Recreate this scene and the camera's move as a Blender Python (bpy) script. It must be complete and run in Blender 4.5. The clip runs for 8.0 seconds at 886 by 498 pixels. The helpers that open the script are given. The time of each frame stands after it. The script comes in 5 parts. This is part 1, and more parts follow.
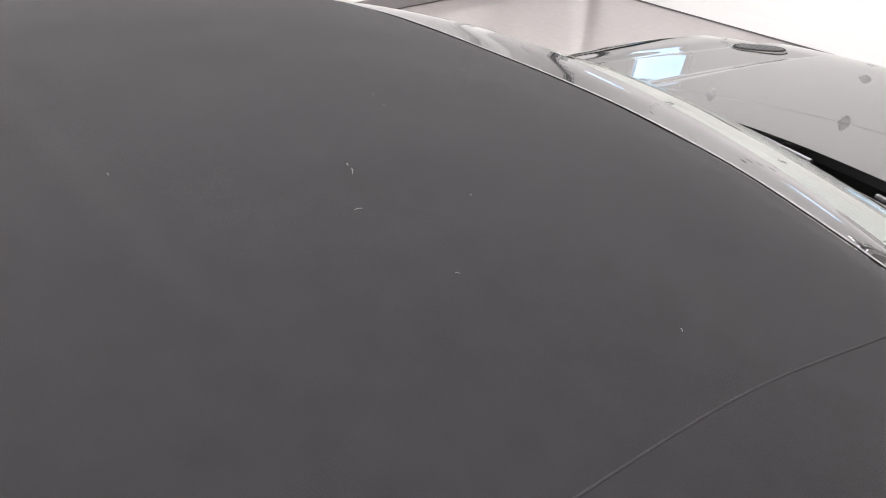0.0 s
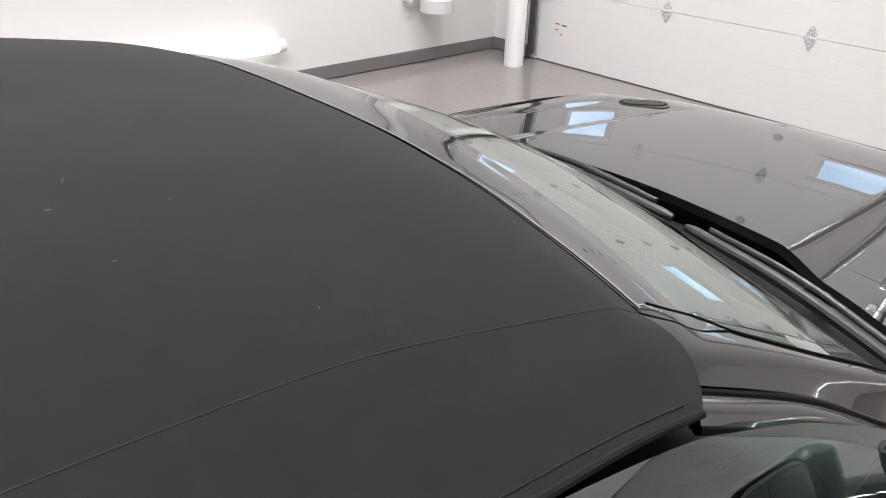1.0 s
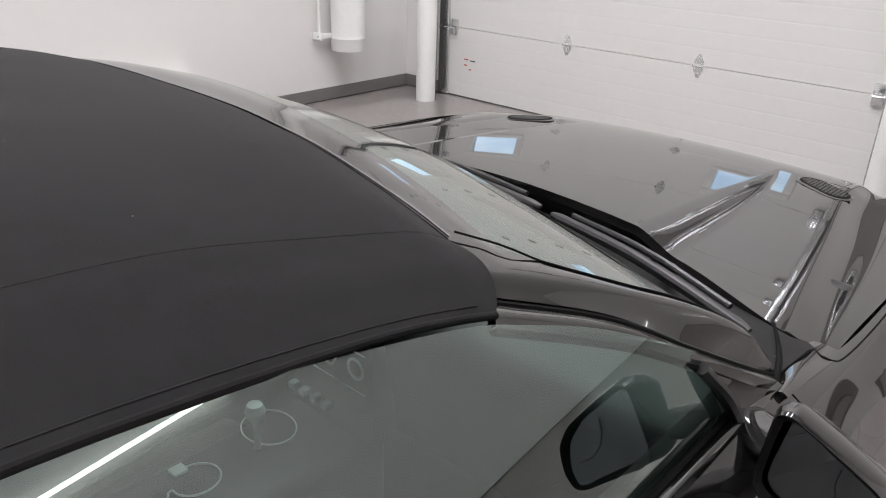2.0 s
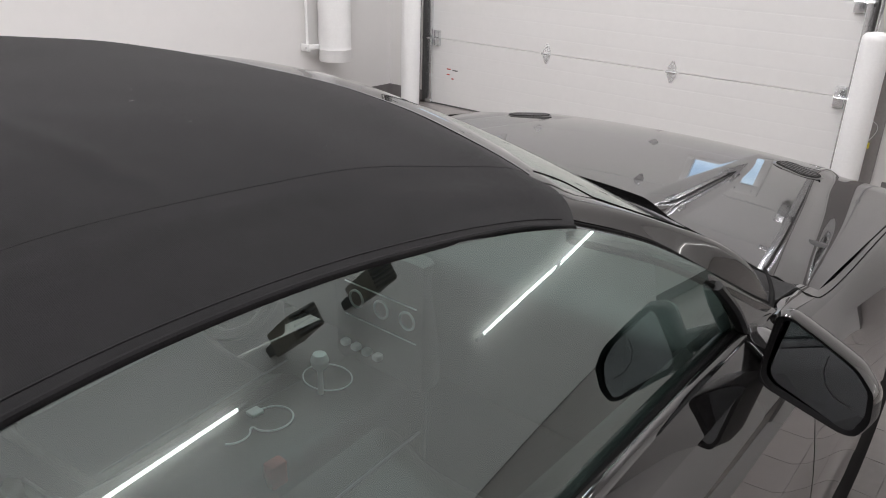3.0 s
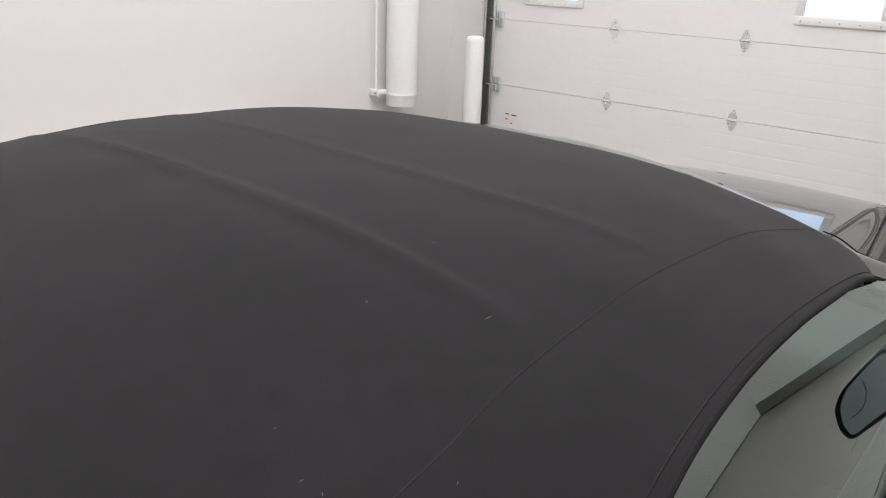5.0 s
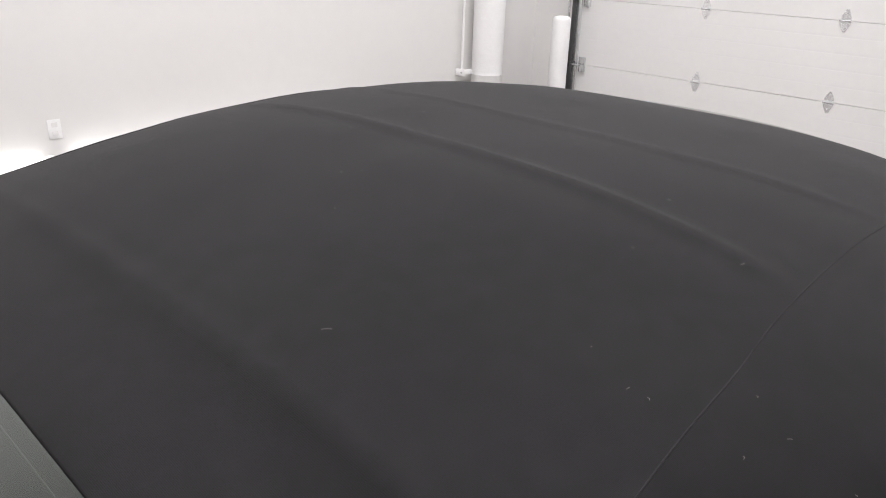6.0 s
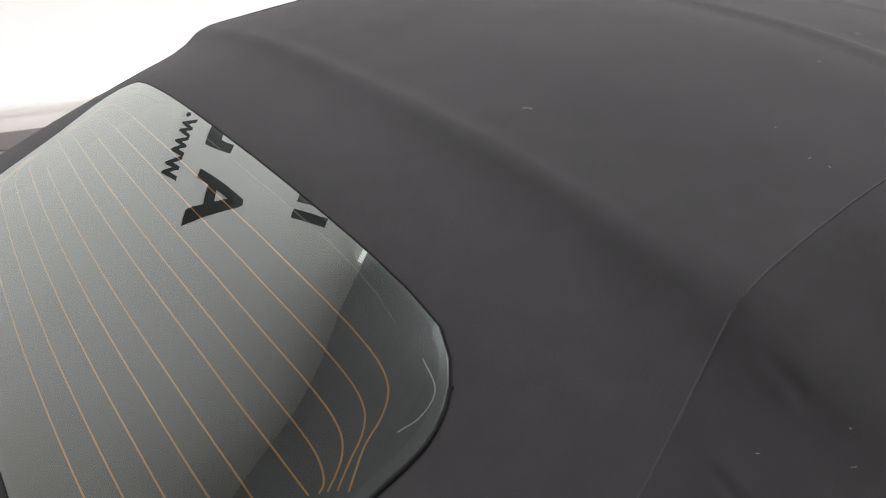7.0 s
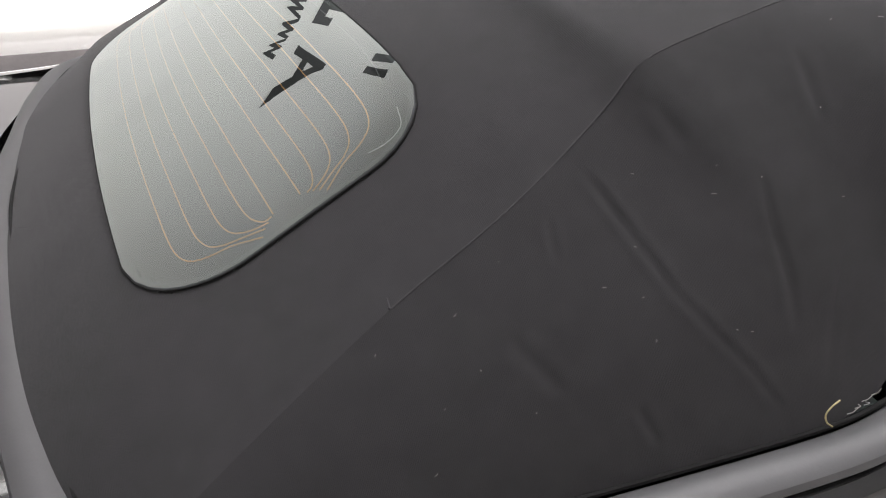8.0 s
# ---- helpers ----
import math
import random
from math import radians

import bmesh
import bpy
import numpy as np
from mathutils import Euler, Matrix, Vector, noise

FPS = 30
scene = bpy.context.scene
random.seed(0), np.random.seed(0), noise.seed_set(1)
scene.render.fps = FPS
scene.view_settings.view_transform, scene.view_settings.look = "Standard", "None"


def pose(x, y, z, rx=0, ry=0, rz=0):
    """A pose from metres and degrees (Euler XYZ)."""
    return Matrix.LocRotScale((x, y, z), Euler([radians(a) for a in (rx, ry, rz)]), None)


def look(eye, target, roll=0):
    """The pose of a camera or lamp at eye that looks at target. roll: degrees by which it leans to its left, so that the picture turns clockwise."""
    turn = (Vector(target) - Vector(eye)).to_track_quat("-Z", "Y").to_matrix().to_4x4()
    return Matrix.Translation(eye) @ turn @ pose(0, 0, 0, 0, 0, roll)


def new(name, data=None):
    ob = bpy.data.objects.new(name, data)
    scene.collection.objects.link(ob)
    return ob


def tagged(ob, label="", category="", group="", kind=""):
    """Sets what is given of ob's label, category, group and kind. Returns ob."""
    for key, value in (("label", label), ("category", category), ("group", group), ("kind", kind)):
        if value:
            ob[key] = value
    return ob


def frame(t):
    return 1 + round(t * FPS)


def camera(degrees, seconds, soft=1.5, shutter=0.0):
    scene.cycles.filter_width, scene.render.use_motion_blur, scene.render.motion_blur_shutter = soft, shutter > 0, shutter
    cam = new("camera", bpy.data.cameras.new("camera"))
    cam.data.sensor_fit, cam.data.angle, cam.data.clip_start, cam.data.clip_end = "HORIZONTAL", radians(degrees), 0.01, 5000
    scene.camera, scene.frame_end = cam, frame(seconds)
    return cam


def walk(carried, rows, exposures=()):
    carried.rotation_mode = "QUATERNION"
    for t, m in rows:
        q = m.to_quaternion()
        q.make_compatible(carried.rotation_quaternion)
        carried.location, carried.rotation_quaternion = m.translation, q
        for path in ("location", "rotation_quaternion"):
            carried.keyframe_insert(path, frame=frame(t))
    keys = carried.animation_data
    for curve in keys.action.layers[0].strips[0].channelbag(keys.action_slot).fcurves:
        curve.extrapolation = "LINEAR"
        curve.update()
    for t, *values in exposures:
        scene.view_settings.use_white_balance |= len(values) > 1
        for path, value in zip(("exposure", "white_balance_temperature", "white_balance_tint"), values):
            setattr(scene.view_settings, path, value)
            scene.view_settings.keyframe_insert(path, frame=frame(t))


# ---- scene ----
cam = camera(59.8, 8.0, soft=1.0)
PATH = [
    (0, (0.706, -0.667, 1.681), (-0.577, 0.425, 0.604), 1.90),
    (0.2, (0.737, -0.615, 1.684), (-0.544, 0.490, 0.618), 1.90),
    (0.5, (0.789, -0.572, 1.679), (-0.497, 0.562, 0.649), 1.80),
    (1, (0.901, -0.549, 1.665), (-0.398, 0.660, 0.743), 1.90),
    (1.5, (0.995, -0.533, 1.637), (-0.273, 0.765, 0.796), 1.90),
    (1.7, (1.028, -0.532, 1.615), (-0.215, 0.797, 0.786), 1.90),
    (3, (1.123, -0.847, 1.607), (-0.041, 0.580, 0.826), 1.80),
    (3.5, (1.148, -0.993, 1.636), (-0.017, 0.449, 0.884), 2.00),
    (4, (1.149, -1.129, 1.647), (-0.027, 0.327, 0.941), 1.90),
    (4.5, (1.031, -1.212, 1.672), (-0.155, 0.242, 0.981), 1.90),
    (4.7, (0.957, -1.252, 1.684), (-0.235, 0.198, 0.993), 2.10),
    (5.8, (0.806, -1.500, 1.695), (-0.465, -0.138, 0.966), 1.80),
    (6, (0.796, -1.537, 1.687), (-0.507, -0.213, 0.944), 1.80),
    (6.3, (0.793, -1.591, 1.661), (-0.554, -0.334, 0.882), 1.70),
    (6.5, (0.801, -1.618, 1.642), (-0.572, -0.410, 0.830), 1.67),
    (6.7, (0.820, -1.646, 1.618), (-0.580, -0.491, 0.778), 1.84),
    (7, (0.876, -1.681, 1.567), (-0.597, -0.648, 0.693), 2.01),
    (7.3, (0.968, -1.685, 1.540), (-0.562, -0.797, 0.607), 1.43),
    (7.5, (1.033, -1.680, 1.528), (-0.522, -0.866, 0.570), 1.38),
    (7.8, (1.112, -1.680, 1.503), (-0.460, -0.925, 0.525), 1.83),
    (8, (1.157, -1.665, 1.489), (-0.425, -0.947, 0.497), 1.59),
]
EXPOSURES = [(0, 0.90), (0.5, 0.82), (1.0, 0.40), (1.5, 0.12), (3.0, -0.05), (4.7, 0.0), (6.0, 0.16), (6.5, 0.28), (7.0, 0.70), (7.5, 0.84), (8.0, 0.90)]
walk(cam, [(t, look(eye, target, roll)) for t, eye, target, roll in PATH], EXPOSURES)

# ---- world and light ----
world = bpy.data.worlds.new("world")
scene.world = world
world.use_nodes = True
wn = world.node_tree.nodes
sky = wn.new("ShaderNodeTexSky")
sky.sky_type, sky.sun_disc = "NISHITA", False
sky.sun_elevation, sky.sun_rotation = radians(35), radians(200)
wn["Background"].inputs["Strength"].default_value = 0.12
world.node_tree.links.new(sky.outputs["Color"], wn["Background"].inputs["Color"])
scene.view_settings.exposure = 0.0

CEIL = 6.0
WALL_L, WALL_R, WALL_F, WALL_B = -4.235, 3.6, 4.8, -6.5


def area_lamp(name, eye, target, sx, sy, power, colour=(1.0, 0.968, 0.992)):
    d = bpy.data.lights.new(name, "AREA")
    d.shape, d.size, d.size_y, d.energy, d.color = "RECTANGLE", sx, sy, power, colour
    ob = new(name, d)
    ob.matrix_world = look(eye, target)
    return ob


# the x 0.45 row is unseen, added and tuned to light the fabric top
POWER = {(-1.6, -2.0): 68, (-1.6, 0.75): 140, (-1.6, 3.4): 108, (0.45, -2.0): 140, (0.45, 0.75): 24, (0.45, 3.4): 55}
LAMPS = [(lx, ly) for lx in (-1.6, 0.45) for ly in (-2.0, 0.75, 3.4)]
for lx, ly in LAMPS:
    area_lamp("ceiling_lamp", (lx, ly, CEIL - 0.25), (lx, ly + 0.001, 0), 0.14, 2.4, POWER[lx, ly])
# added fill lamp for the rear strip's sideways light, brightens the upper west wall
area_lamp("upper_wall_fill", (-1.76, -2.0, CEIL - 0.30), (-4.2, -2.001, CEIL - 0.6), 2.4, 0.10, 30)


# ---- materials ----
def mat(name, base, rough=0.5, metal=0.0, coat=0.0, noise_scale=0.0, noise_amt=0.0, bump=0.0, bump_scale=200.0, weave=0.0, **extra):
    m = bpy.data.materials.new(name)
    m.use_nodes = True
    nt = m.node_tree
    b = nt.nodes["Principled BSDF"]
    b.inputs["Base Color"].default_value = (*base, 1)
    b.inputs["Roughness"].default_value = rough
    b.inputs["Metallic"].default_value = metal
    b.inputs["Coat Weight"].default_value = coat
    b.inputs["Coat Roughness"].default_value = 0.022
    for k, v in extra.items():
        b.inputs[k.replace("_", " ")].default_value = v
    tc = nt.nodes.new("ShaderNodeTexCoord")
    if noise_amt:
        n1, n2 = nt.nodes.new("ShaderNodeTexNoise"), nt.nodes.new("ShaderNodeTexNoise")
        n1.inputs["Scale"].default_value, n2.inputs["Scale"].default_value = noise_scale, noise_scale * 17
        n1.inputs["Detail"].default_value = 5
        mix = nt.nodes.new("ShaderNodeMath")
        mix.operation = "MULTIPLY_ADD"
        mix.inputs[1].default_value = 0.5
        half = nt.nodes.new("ShaderNodeMath")
        half.operation = "MULTIPLY"
        half.inputs[1].default_value = 0.5
        ramp = nt.nodes.new("ShaderNodeMapRange")
        ramp.inputs["From Min"].default_value, ramp.inputs["From Max"].default_value = 0.3, 0.7
        ramp.inputs["To Min"].default_value, ramp.inputs["To Max"].default_value = 1 - noise_amt, 1 + noise_amt
        col = nt.nodes.new("ShaderNodeVectorMath")
        col.operation = "SCALE"
        col.inputs[0].default_value = base
        for n in (n1, n2):
            nt.links.new(tc.outputs["Object"], n.inputs["Vector"])
        nt.links.new(n1.outputs["Fac"], half.inputs[0])
        nt.links.new(n2.outputs["Fac"], mix.inputs[0])
        nt.links.new(half.outputs[0], mix.inputs[2])
        nt.links.new(mix.outputs[0], ramp.inputs["Value"])
        nt.links.new(ramp.outputs["Result"], col.inputs["Scale"])
        nt.links.new(col.outputs[0], b.inputs["Base Color"])
    if bump:
        nb, bp = nt.nodes.new("ShaderNodeTexNoise"), nt.nodes.new("ShaderNodeBump")
        nb.inputs["Scale"].default_value = bump_scale
        nb.inputs["Detail"].default_value = 4
        bp.inputs["Strength"].default_value, bp.inputs["Distance"].default_value = bump, 0.002
        nt.links.new(tc.outputs["Object"], nb.inputs["Vector"])
        nt.links.new(nb.outputs["Fac"], bp.inputs["Height"])
        nt.links.new(bp.outputs["Normal"], b.inputs["Normal"])
        if weave:
            wv, b2 = nt.nodes.new("ShaderNodeTexWave"), nt.nodes.new("ShaderNodeBump")
            wv.bands_direction = "Y"
            wv.inputs["Scale"].default_value, wv.inputs["Distortion"].default_value, wv.inputs["Detail Scale"].default_value = 230, 1.5, 3
            b2.inputs["Strength"].default_value, b2.inputs["Distance"].default_value = weave, 0.0006
            nt.links.new(tc.outputs["Object"], wv.inputs["Vector"])
            nt.links.new(wv.outputs["Fac"], b2.inputs["Height"])
            nt.links.new(bp.outputs["Normal"], b2.inputs["Normal"])
            nt.links.new(b2.outputs["Normal"], b.inputs["Normal"])
    return m


def glow(name, colour, strength):
    m = bpy.data.materials.new(name)
    m.use_nodes = True
    b = m.node_tree.nodes["Principled BSDF"]
    b.inputs["Base Color"].default_value = (0.8, 0.8, 0.8, 1)
    b.inputs["Emission Color"].default_value = (*colour, 1)
    b.inputs["Emission Strength"].default_value = strength
    return m


M_WALL = mat("wall_paint", (0.70, 0.69, 0.675), 0.55, noise_scale=0.8, noise_amt=0.014, bump=0.05, bump_scale=60)
M_CEIL = mat("ceiling_metal", (0.44, 0.452, 0.47), 0.45, noise_scale=0.6, noise_amt=0.04, bump=0.1, bump_scale=40)
M_DOOR = mat("door_paint", (0.73, 0.725, 0.71), 0.45, noise_scale=1.2, noise_amt=0.018, bump=0.08, bump_scale=350)
M_FLOOR = mat("floor_epoxy", (0.25, 0.232, 0.222), 0.13, noise_scale=1.1, noise_amt=0.075, bump=0.04, bump_scale=25)
M_BASE = mat("baseboard_vinyl", (0.165, 0.155, 0.153), 0.45, noise_scale=3, noise_amt=0.1)
M_PIPE = mat("pipe_white", (0.8, 0.8, 0.79), 0.5, noise_scale=4, noise_amt=0.04, bump=0.1, bump_scale=90)
M_STEEL = mat("galvanised_steel", (0.80, 0.81, 0.82), 0.22, 0.9, noise_scale=30, noise_amt=0.14)
M_TRACK = mat("dark_track", (0.09, 0.09, 0.09), 0.5, 0.6, noise_scale=20, noise_amt=0.2)
M_FABRIC = mat("top_fabric", (0.0160, 0.0156, 0.0163), 0.9, noise_scale=2.2, noise_amt=0.16, bump=0.22, bump_scale=2200, weave=0.09, Specular_IOR_Level=0.15, Sheen_Weight=0.12, Sheen_Roughness=0.33)
M_SEAM = mat("stitched_seam", (0.0225, 0.022, 0.023), 0.9, noise_scale=60, noise_amt=0.3, bump=0.5, bump_scale=1500, Specular_IOR_Level=0.2)
M_HEM = mat("hem_fabric", (0.0125, 0.012, 0.0128), 0.85, noise_scale=40, noise_amt=0.2, bump=0.3, bump_scale=1800, Specular_IOR_Level=0.15)
M_TRIM = mat("black_trim", (0.0075, 0.0072, 0.0075), 0.75, noise_scale=30, noise_amt=0.15, Specular_IOR_Level=0.12)
M_PAINT = mat("dark_paint", (0.0045, 0.0042, 0.0042), 0.4, 0.0, coat=1.0, noise_scale=400, noise_amt=0.1, Coat_IOR=1.9, Specular_IOR_Level=0.02)
M_PLASTIC = mat("black_plastic", (0.012, 0.012, 0.0125), 0.42, noise_scale=25, noise_amt=0.2, bump=0.2, bump_scale=500)
M_COWL = mat("cowl_plastic", (0.011, 0.011, 0.0115), 0.62, noise_scale=60, noise_amt=0.25, bump=0.3, bump_scale=700, Specular_IOR_Level=0.22)
M_WIPER = mat("worn_wiper_metal", (0.05, 0.05, 0.052), 0.35, 0.5, noise_scale=40, noise_amt=0.25)
M_RUBBER = mat("rubber", (0.0045, 0.0045, 0.0045), 0.7, noise_scale=25, noise_amt=0.2, Specular_IOR_Level=0.1)
M_LEATHER = mat("dark_leather", (0.038, 0.038, 0.039), 0.4, noise_scale=12, noise_amt=0.15, bump=0.4, bump_scale=250)
M_CHROME = mat("satin_chrome", (0.93, 0.95, 0.95), 0.32, 0.25)
M_STRIP = mat("dull_silver", (0.26, 0.26, 0.265), 0.45, 0.3, noise_scale=60, noise_amt=0.1)
M_MIRROR = mat("mirror_glass", (0.30, 0.32, 0.34), 0.01, 1.0)
M_COPPER = mat("heater_wire", (0.72, 0.30, 0.03), 0.5, noise_scale=40, noise_amt=0.1)
M_GREYTRIM = mat("belt_trim", (0.075, 0.074, 0.074), 0.55, 0.0, noise_scale=40, noise_amt=0.1)
M_RAIL = mat("satin_rail", (0.026, 0.026, 0.027), 0.55, 0.0, noise_scale=40, noise_amt=0.1, bump=0.05, bump_scale=300)
M_FRIT = mat("glass_border", (0.06, 0.062, 0.066), 0.25, noise_scale=30, noise_amt=0.1)
M_RIM = mat("dark_alloy", (0.06, 0.06, 0.062), 0.3, 0.8, noise_scale=20, noise_amt=0.1)
M_STITCH = mat("stitching", (0.22, 0.22, 0.23), 0.6, noise_scale=90, noise_amt=0.2)
M_RED = mat("red_plastic", (0.45, 0.04, 0.03), 0.4, noise_scale=30, noise_amt=0.1)
M_LINT = mat("lint", (0.22, 0.215, 0.205), 0.9, noise_scale=60, noise_amt=0.2)
M_TWIG = mat("dry_twig", (0.28, 0.24, 0.12), 0.8, noise_scale=80, noise_amt=0.3)
M_GREYPL = mat("grey_plastic", (0.55, 0.55, 0.55), 0.5, noise_scale=20, noise_amt=0.05)
M_JAMB = mat("jamb_paint", (0.22, 0.205, 0.20), 0.5, noise_scale=4, noise_amt=0.08)
M_YELLOW = mat("yellow_tag", (0.6, 0.5, 0.05), 0.5, noise_scale=20, noise_amt=0.1)
M_LETTER = mat("black_vinyl", (0.02, 0.02, 0.022), 0.4, noise_scale=5, noise_amt=0.1)
M_HEATER = mat("brown_enamel", (0.13, 0.115, 0.09), 0.4, noise_scale=8, noise_amt=0.15)
M_SLIM = glow("slim_tube_light", (1, 0.985, 0.965), 8.0)
M_TUBE = glow("tube_light", (1, 0.985, 0.965), 1.7)


def glass_mat(name, tint, f0, sheen=(1, 1, 1), power=4.0):
    """Thin glass: see-through, with a mirror gloss that grows towards grazing view."""
    m = bpy.data.materials.new(name)
    m.use_nodes = True
    nt = m.node_tree
    nt.nodes.remove(nt.nodes["Principled BSDF"])
    out = nt.nodes["Material Output"]
    tr, gl, mx, lw = (nt.nodes.new(n) for n in ("ShaderNodeBsdfTransparent", "ShaderNodeBsdfGlossy", "ShaderNodeMixShader", "ShaderNodeLayerWeight"))
    pw, ma = nt.nodes.new("ShaderNodeMath"), nt.nodes.new("ShaderNodeMath")
    pw.operation, ma.operation = "POWER", "MULTIPLY_ADD"
    pw.inputs[1].default_value, ma.inputs[1].default_value, ma.inputs[2].default_value = power, 1 - f0, f0
    tr.inputs["Color"].default_value = (*tint, 1)
    gl.inputs["Color"].default_value = (*sheen, 1)
    gl.inputs["Roughness"].default_value = 0.004
    lw.inputs["Blend"].default_value = 0.5
    nt.links.new(lw.outputs["Facing"], pw.inputs[0])
    nt.links.new(pw.outputs[0], ma.inputs[0])
    nt.links.new(ma.outputs[0], mx.inputs[0])
    nt.links.new(tr.outputs[0], mx.inputs[1])
    nt.links.new(gl.outputs[0], mx.inputs[2])
    nt.links.new(mx.outputs[0], out.inputs["Surface"])
    return m


M_GLASS = glass_mat("car_glass", (0.46, 0.58, 0.555), 0.20, (0.87, 0.975, 0.955))
M_SCREEN = glass_mat("screen_glass", (0.60, 0.70, 0.65), 0.17, (0.96, 0.985, 0.955))
M_REARGLASS = glass_mat("rear_glass", (0.36, 0.39, 0.37), 0.145, (0.93, 1.0, 0.965), 3.4)
M_PANE = glass_mat("door_pane", (0.9, 0.93, 0.95), 0.04)


# ---- builders ----
def spline(pts, n):
    """n points along a smooth curve through pts, evenly in the curve's parameter."""
    p = np.array(pts, float)
    p = np.vstack([2 * p[0] - p[1], p, 2 * p[-1] - p[-2]])
    out = []
    for s in np.linspace(0, len(p) - 3, n):
        i = min(int(s), len(p) - 4)
        f = s - i
        a, b, c, d = p[i : i + 4]
        out.append(0.5 * (2 * b + (c - a) * f + (2 * a - 5 * b + 4 * c - d) * f**2 + (3 * b - a - 3 * c + d) * f**3))
    return np.array(out)


def even(pts, n):
    """n points evenly spaced along a polyline."""
    p = np.array(pts, float)
    d = np.r_[0, np.cumsum(np.linalg.norm(np.diff(p, axis=0), axis=1))]
    return np.stack([np.interp(np.linspace(0, d[-1], n), d, p[:, k]) for k in range(p.shape[1])], 1)


def at(table, y):
    """Smooth value from rows of (y, value), by y."""
    t = sorted(table)
    ys, vs = [r[0] for r in t], [r[1] for r in t]
    fine = spline([(a, b) for a, b in zip(ys, vs)], 12 * len(t))
    return float(np.interp(y, fine[:, 0], fine[:, 1]))


def link(name, me, material, parent=None, label="", smooth=True, angle=35):
    me.materials.append(material)
    if smooth:
        me.shade_smooth()
        me.set_sharp_from_angle(angle=radians(angle))
    ob = new(name, me)
    if parent is not None:
        ob.parent = parent
    if label:
        ob["label"] = label
    return ob


def part(name, bm, material, parent=None, label="", smooth=True, angle=35):
    me = bpy.data.meshes.new(name)
    bm.normal_update()
    bm.to_mesh(me)
    bm.free()
    return link(name, me, material, parent, label, smooth, angle)


def sheet(rows, thick=0.0, skip=None, up=(0, 0, 1)):
    """A bmesh skin over a grid of points; thick: a second skin that far below, with closed edges."""
    g = np.array(rows, float)
    bm = bmesh.new()
    vs = [[bm.verts.new(p) for p in r] for r in g]
    for i in range(len(g) - 1):
        for j in range(len(g[0]) - 1):
            if skip is None or not skip(g[i : i + 2, j : j + 2].reshape(-1, 3).mean(0)):
                bm.faces.new((vs[i][j], vs[i + 1][j], vs[i + 1][j + 1], vs[i][j + 1]))
    for v in [v for v in bm.verts if not v.link_faces]:
        bm.verts.remove(v)
    bm.normal_update()
    total = sum((f.normal * f.calc_area() for f in bm.faces), Vector())
    if total.dot(Vector(up)) < 0:
        bmesh.ops.reverse_faces(bm, faces=bm.faces[:])
        bm.normal_update()
    if thick:
        low = {}
        top = bm.faces[:]
        edges = [e for e in bm.edges if len(e.link_faces) == 1]
        order = [(e.link_loops[0].vert, e.link_loops[0].link_loop_next.vert) for e in edges]
        for v in bm.verts[:]:
            low[v] = bm.verts.new(v.co - v.normal * thick)
        for f in top:
            bm.faces.new([low[v] for v in reversed(f.verts)])
        for a, b in order:
            bm.faces.new((b, a, low[a], low[b]))
    return bm


def sweep(path, radius, seg=8, flat=1.0, cap=True, bm=None):
    """A round (or flattened) bar along a path; radius may be a list."""
    p = np.array(path, float)
    bm = bm or bmesh.new()
    rings = []
    side = None
    for i, c in enumerate(p):
        d = Vector(p[min(i + 1, len(p) - 1)] - p[max(i - 1, 0)]).normalized()
        if side is None:
            side = d.cross(Vector((0, 0, 1)))
            if side.length < 1e-3:
                side = d.cross(Vector((1, 0, 0)))
        side = (side - d * side.dot(d)).normalized()
        upv = side.cross(d)
        r = radius[i] if hasattr(radius, "__len__") else radius
        rings.append([bm.verts.new(Vector(c) + side * r * math.cos(a) + upv * r * flat * math.sin(a)) for a in np.linspace(0, 2 * math.pi, seg, endpoint=False)])
    for a, b in zip(rings, rings[1:]):
        for k in range(seg):
            bm.faces.new((a[k], a[(k + 1) % seg], b[(k + 1) % seg], b[k]))
    if cap:
        bm.faces.new(list(reversed(rings[0])))
        bm.faces.new(rings[-1])
    bmesh.ops.recalc_face_normals(bm, faces=bm.faces[:])
    return bm


def brick(lo, hi, bevel=0.0, bm=None, seg=2):
    """A box from corner to corner, with rounded edges."""
    own = bmesh.new()
    bmesh.ops.create_cube(own, size=1)
    lo, hi = np.array(lo, float), np.array(hi, float)
    for v in own.verts:
        v.co = Vector((lo + hi) / 2 + np.array(v.co) * (hi - lo))
    if bevel:
        bmesh.ops.bevel(own, geom=own.edges[:], offset=bevel, segments=seg, affect="EDGES", profile=0.5)
    if bm is None:
        return own
    me = bpy.data.meshes.new("tmp")
    own.to_mesh(me)
    own.free()
    bm.from_mesh(me)
    bpy.data.meshes.remove(me)
    return bm


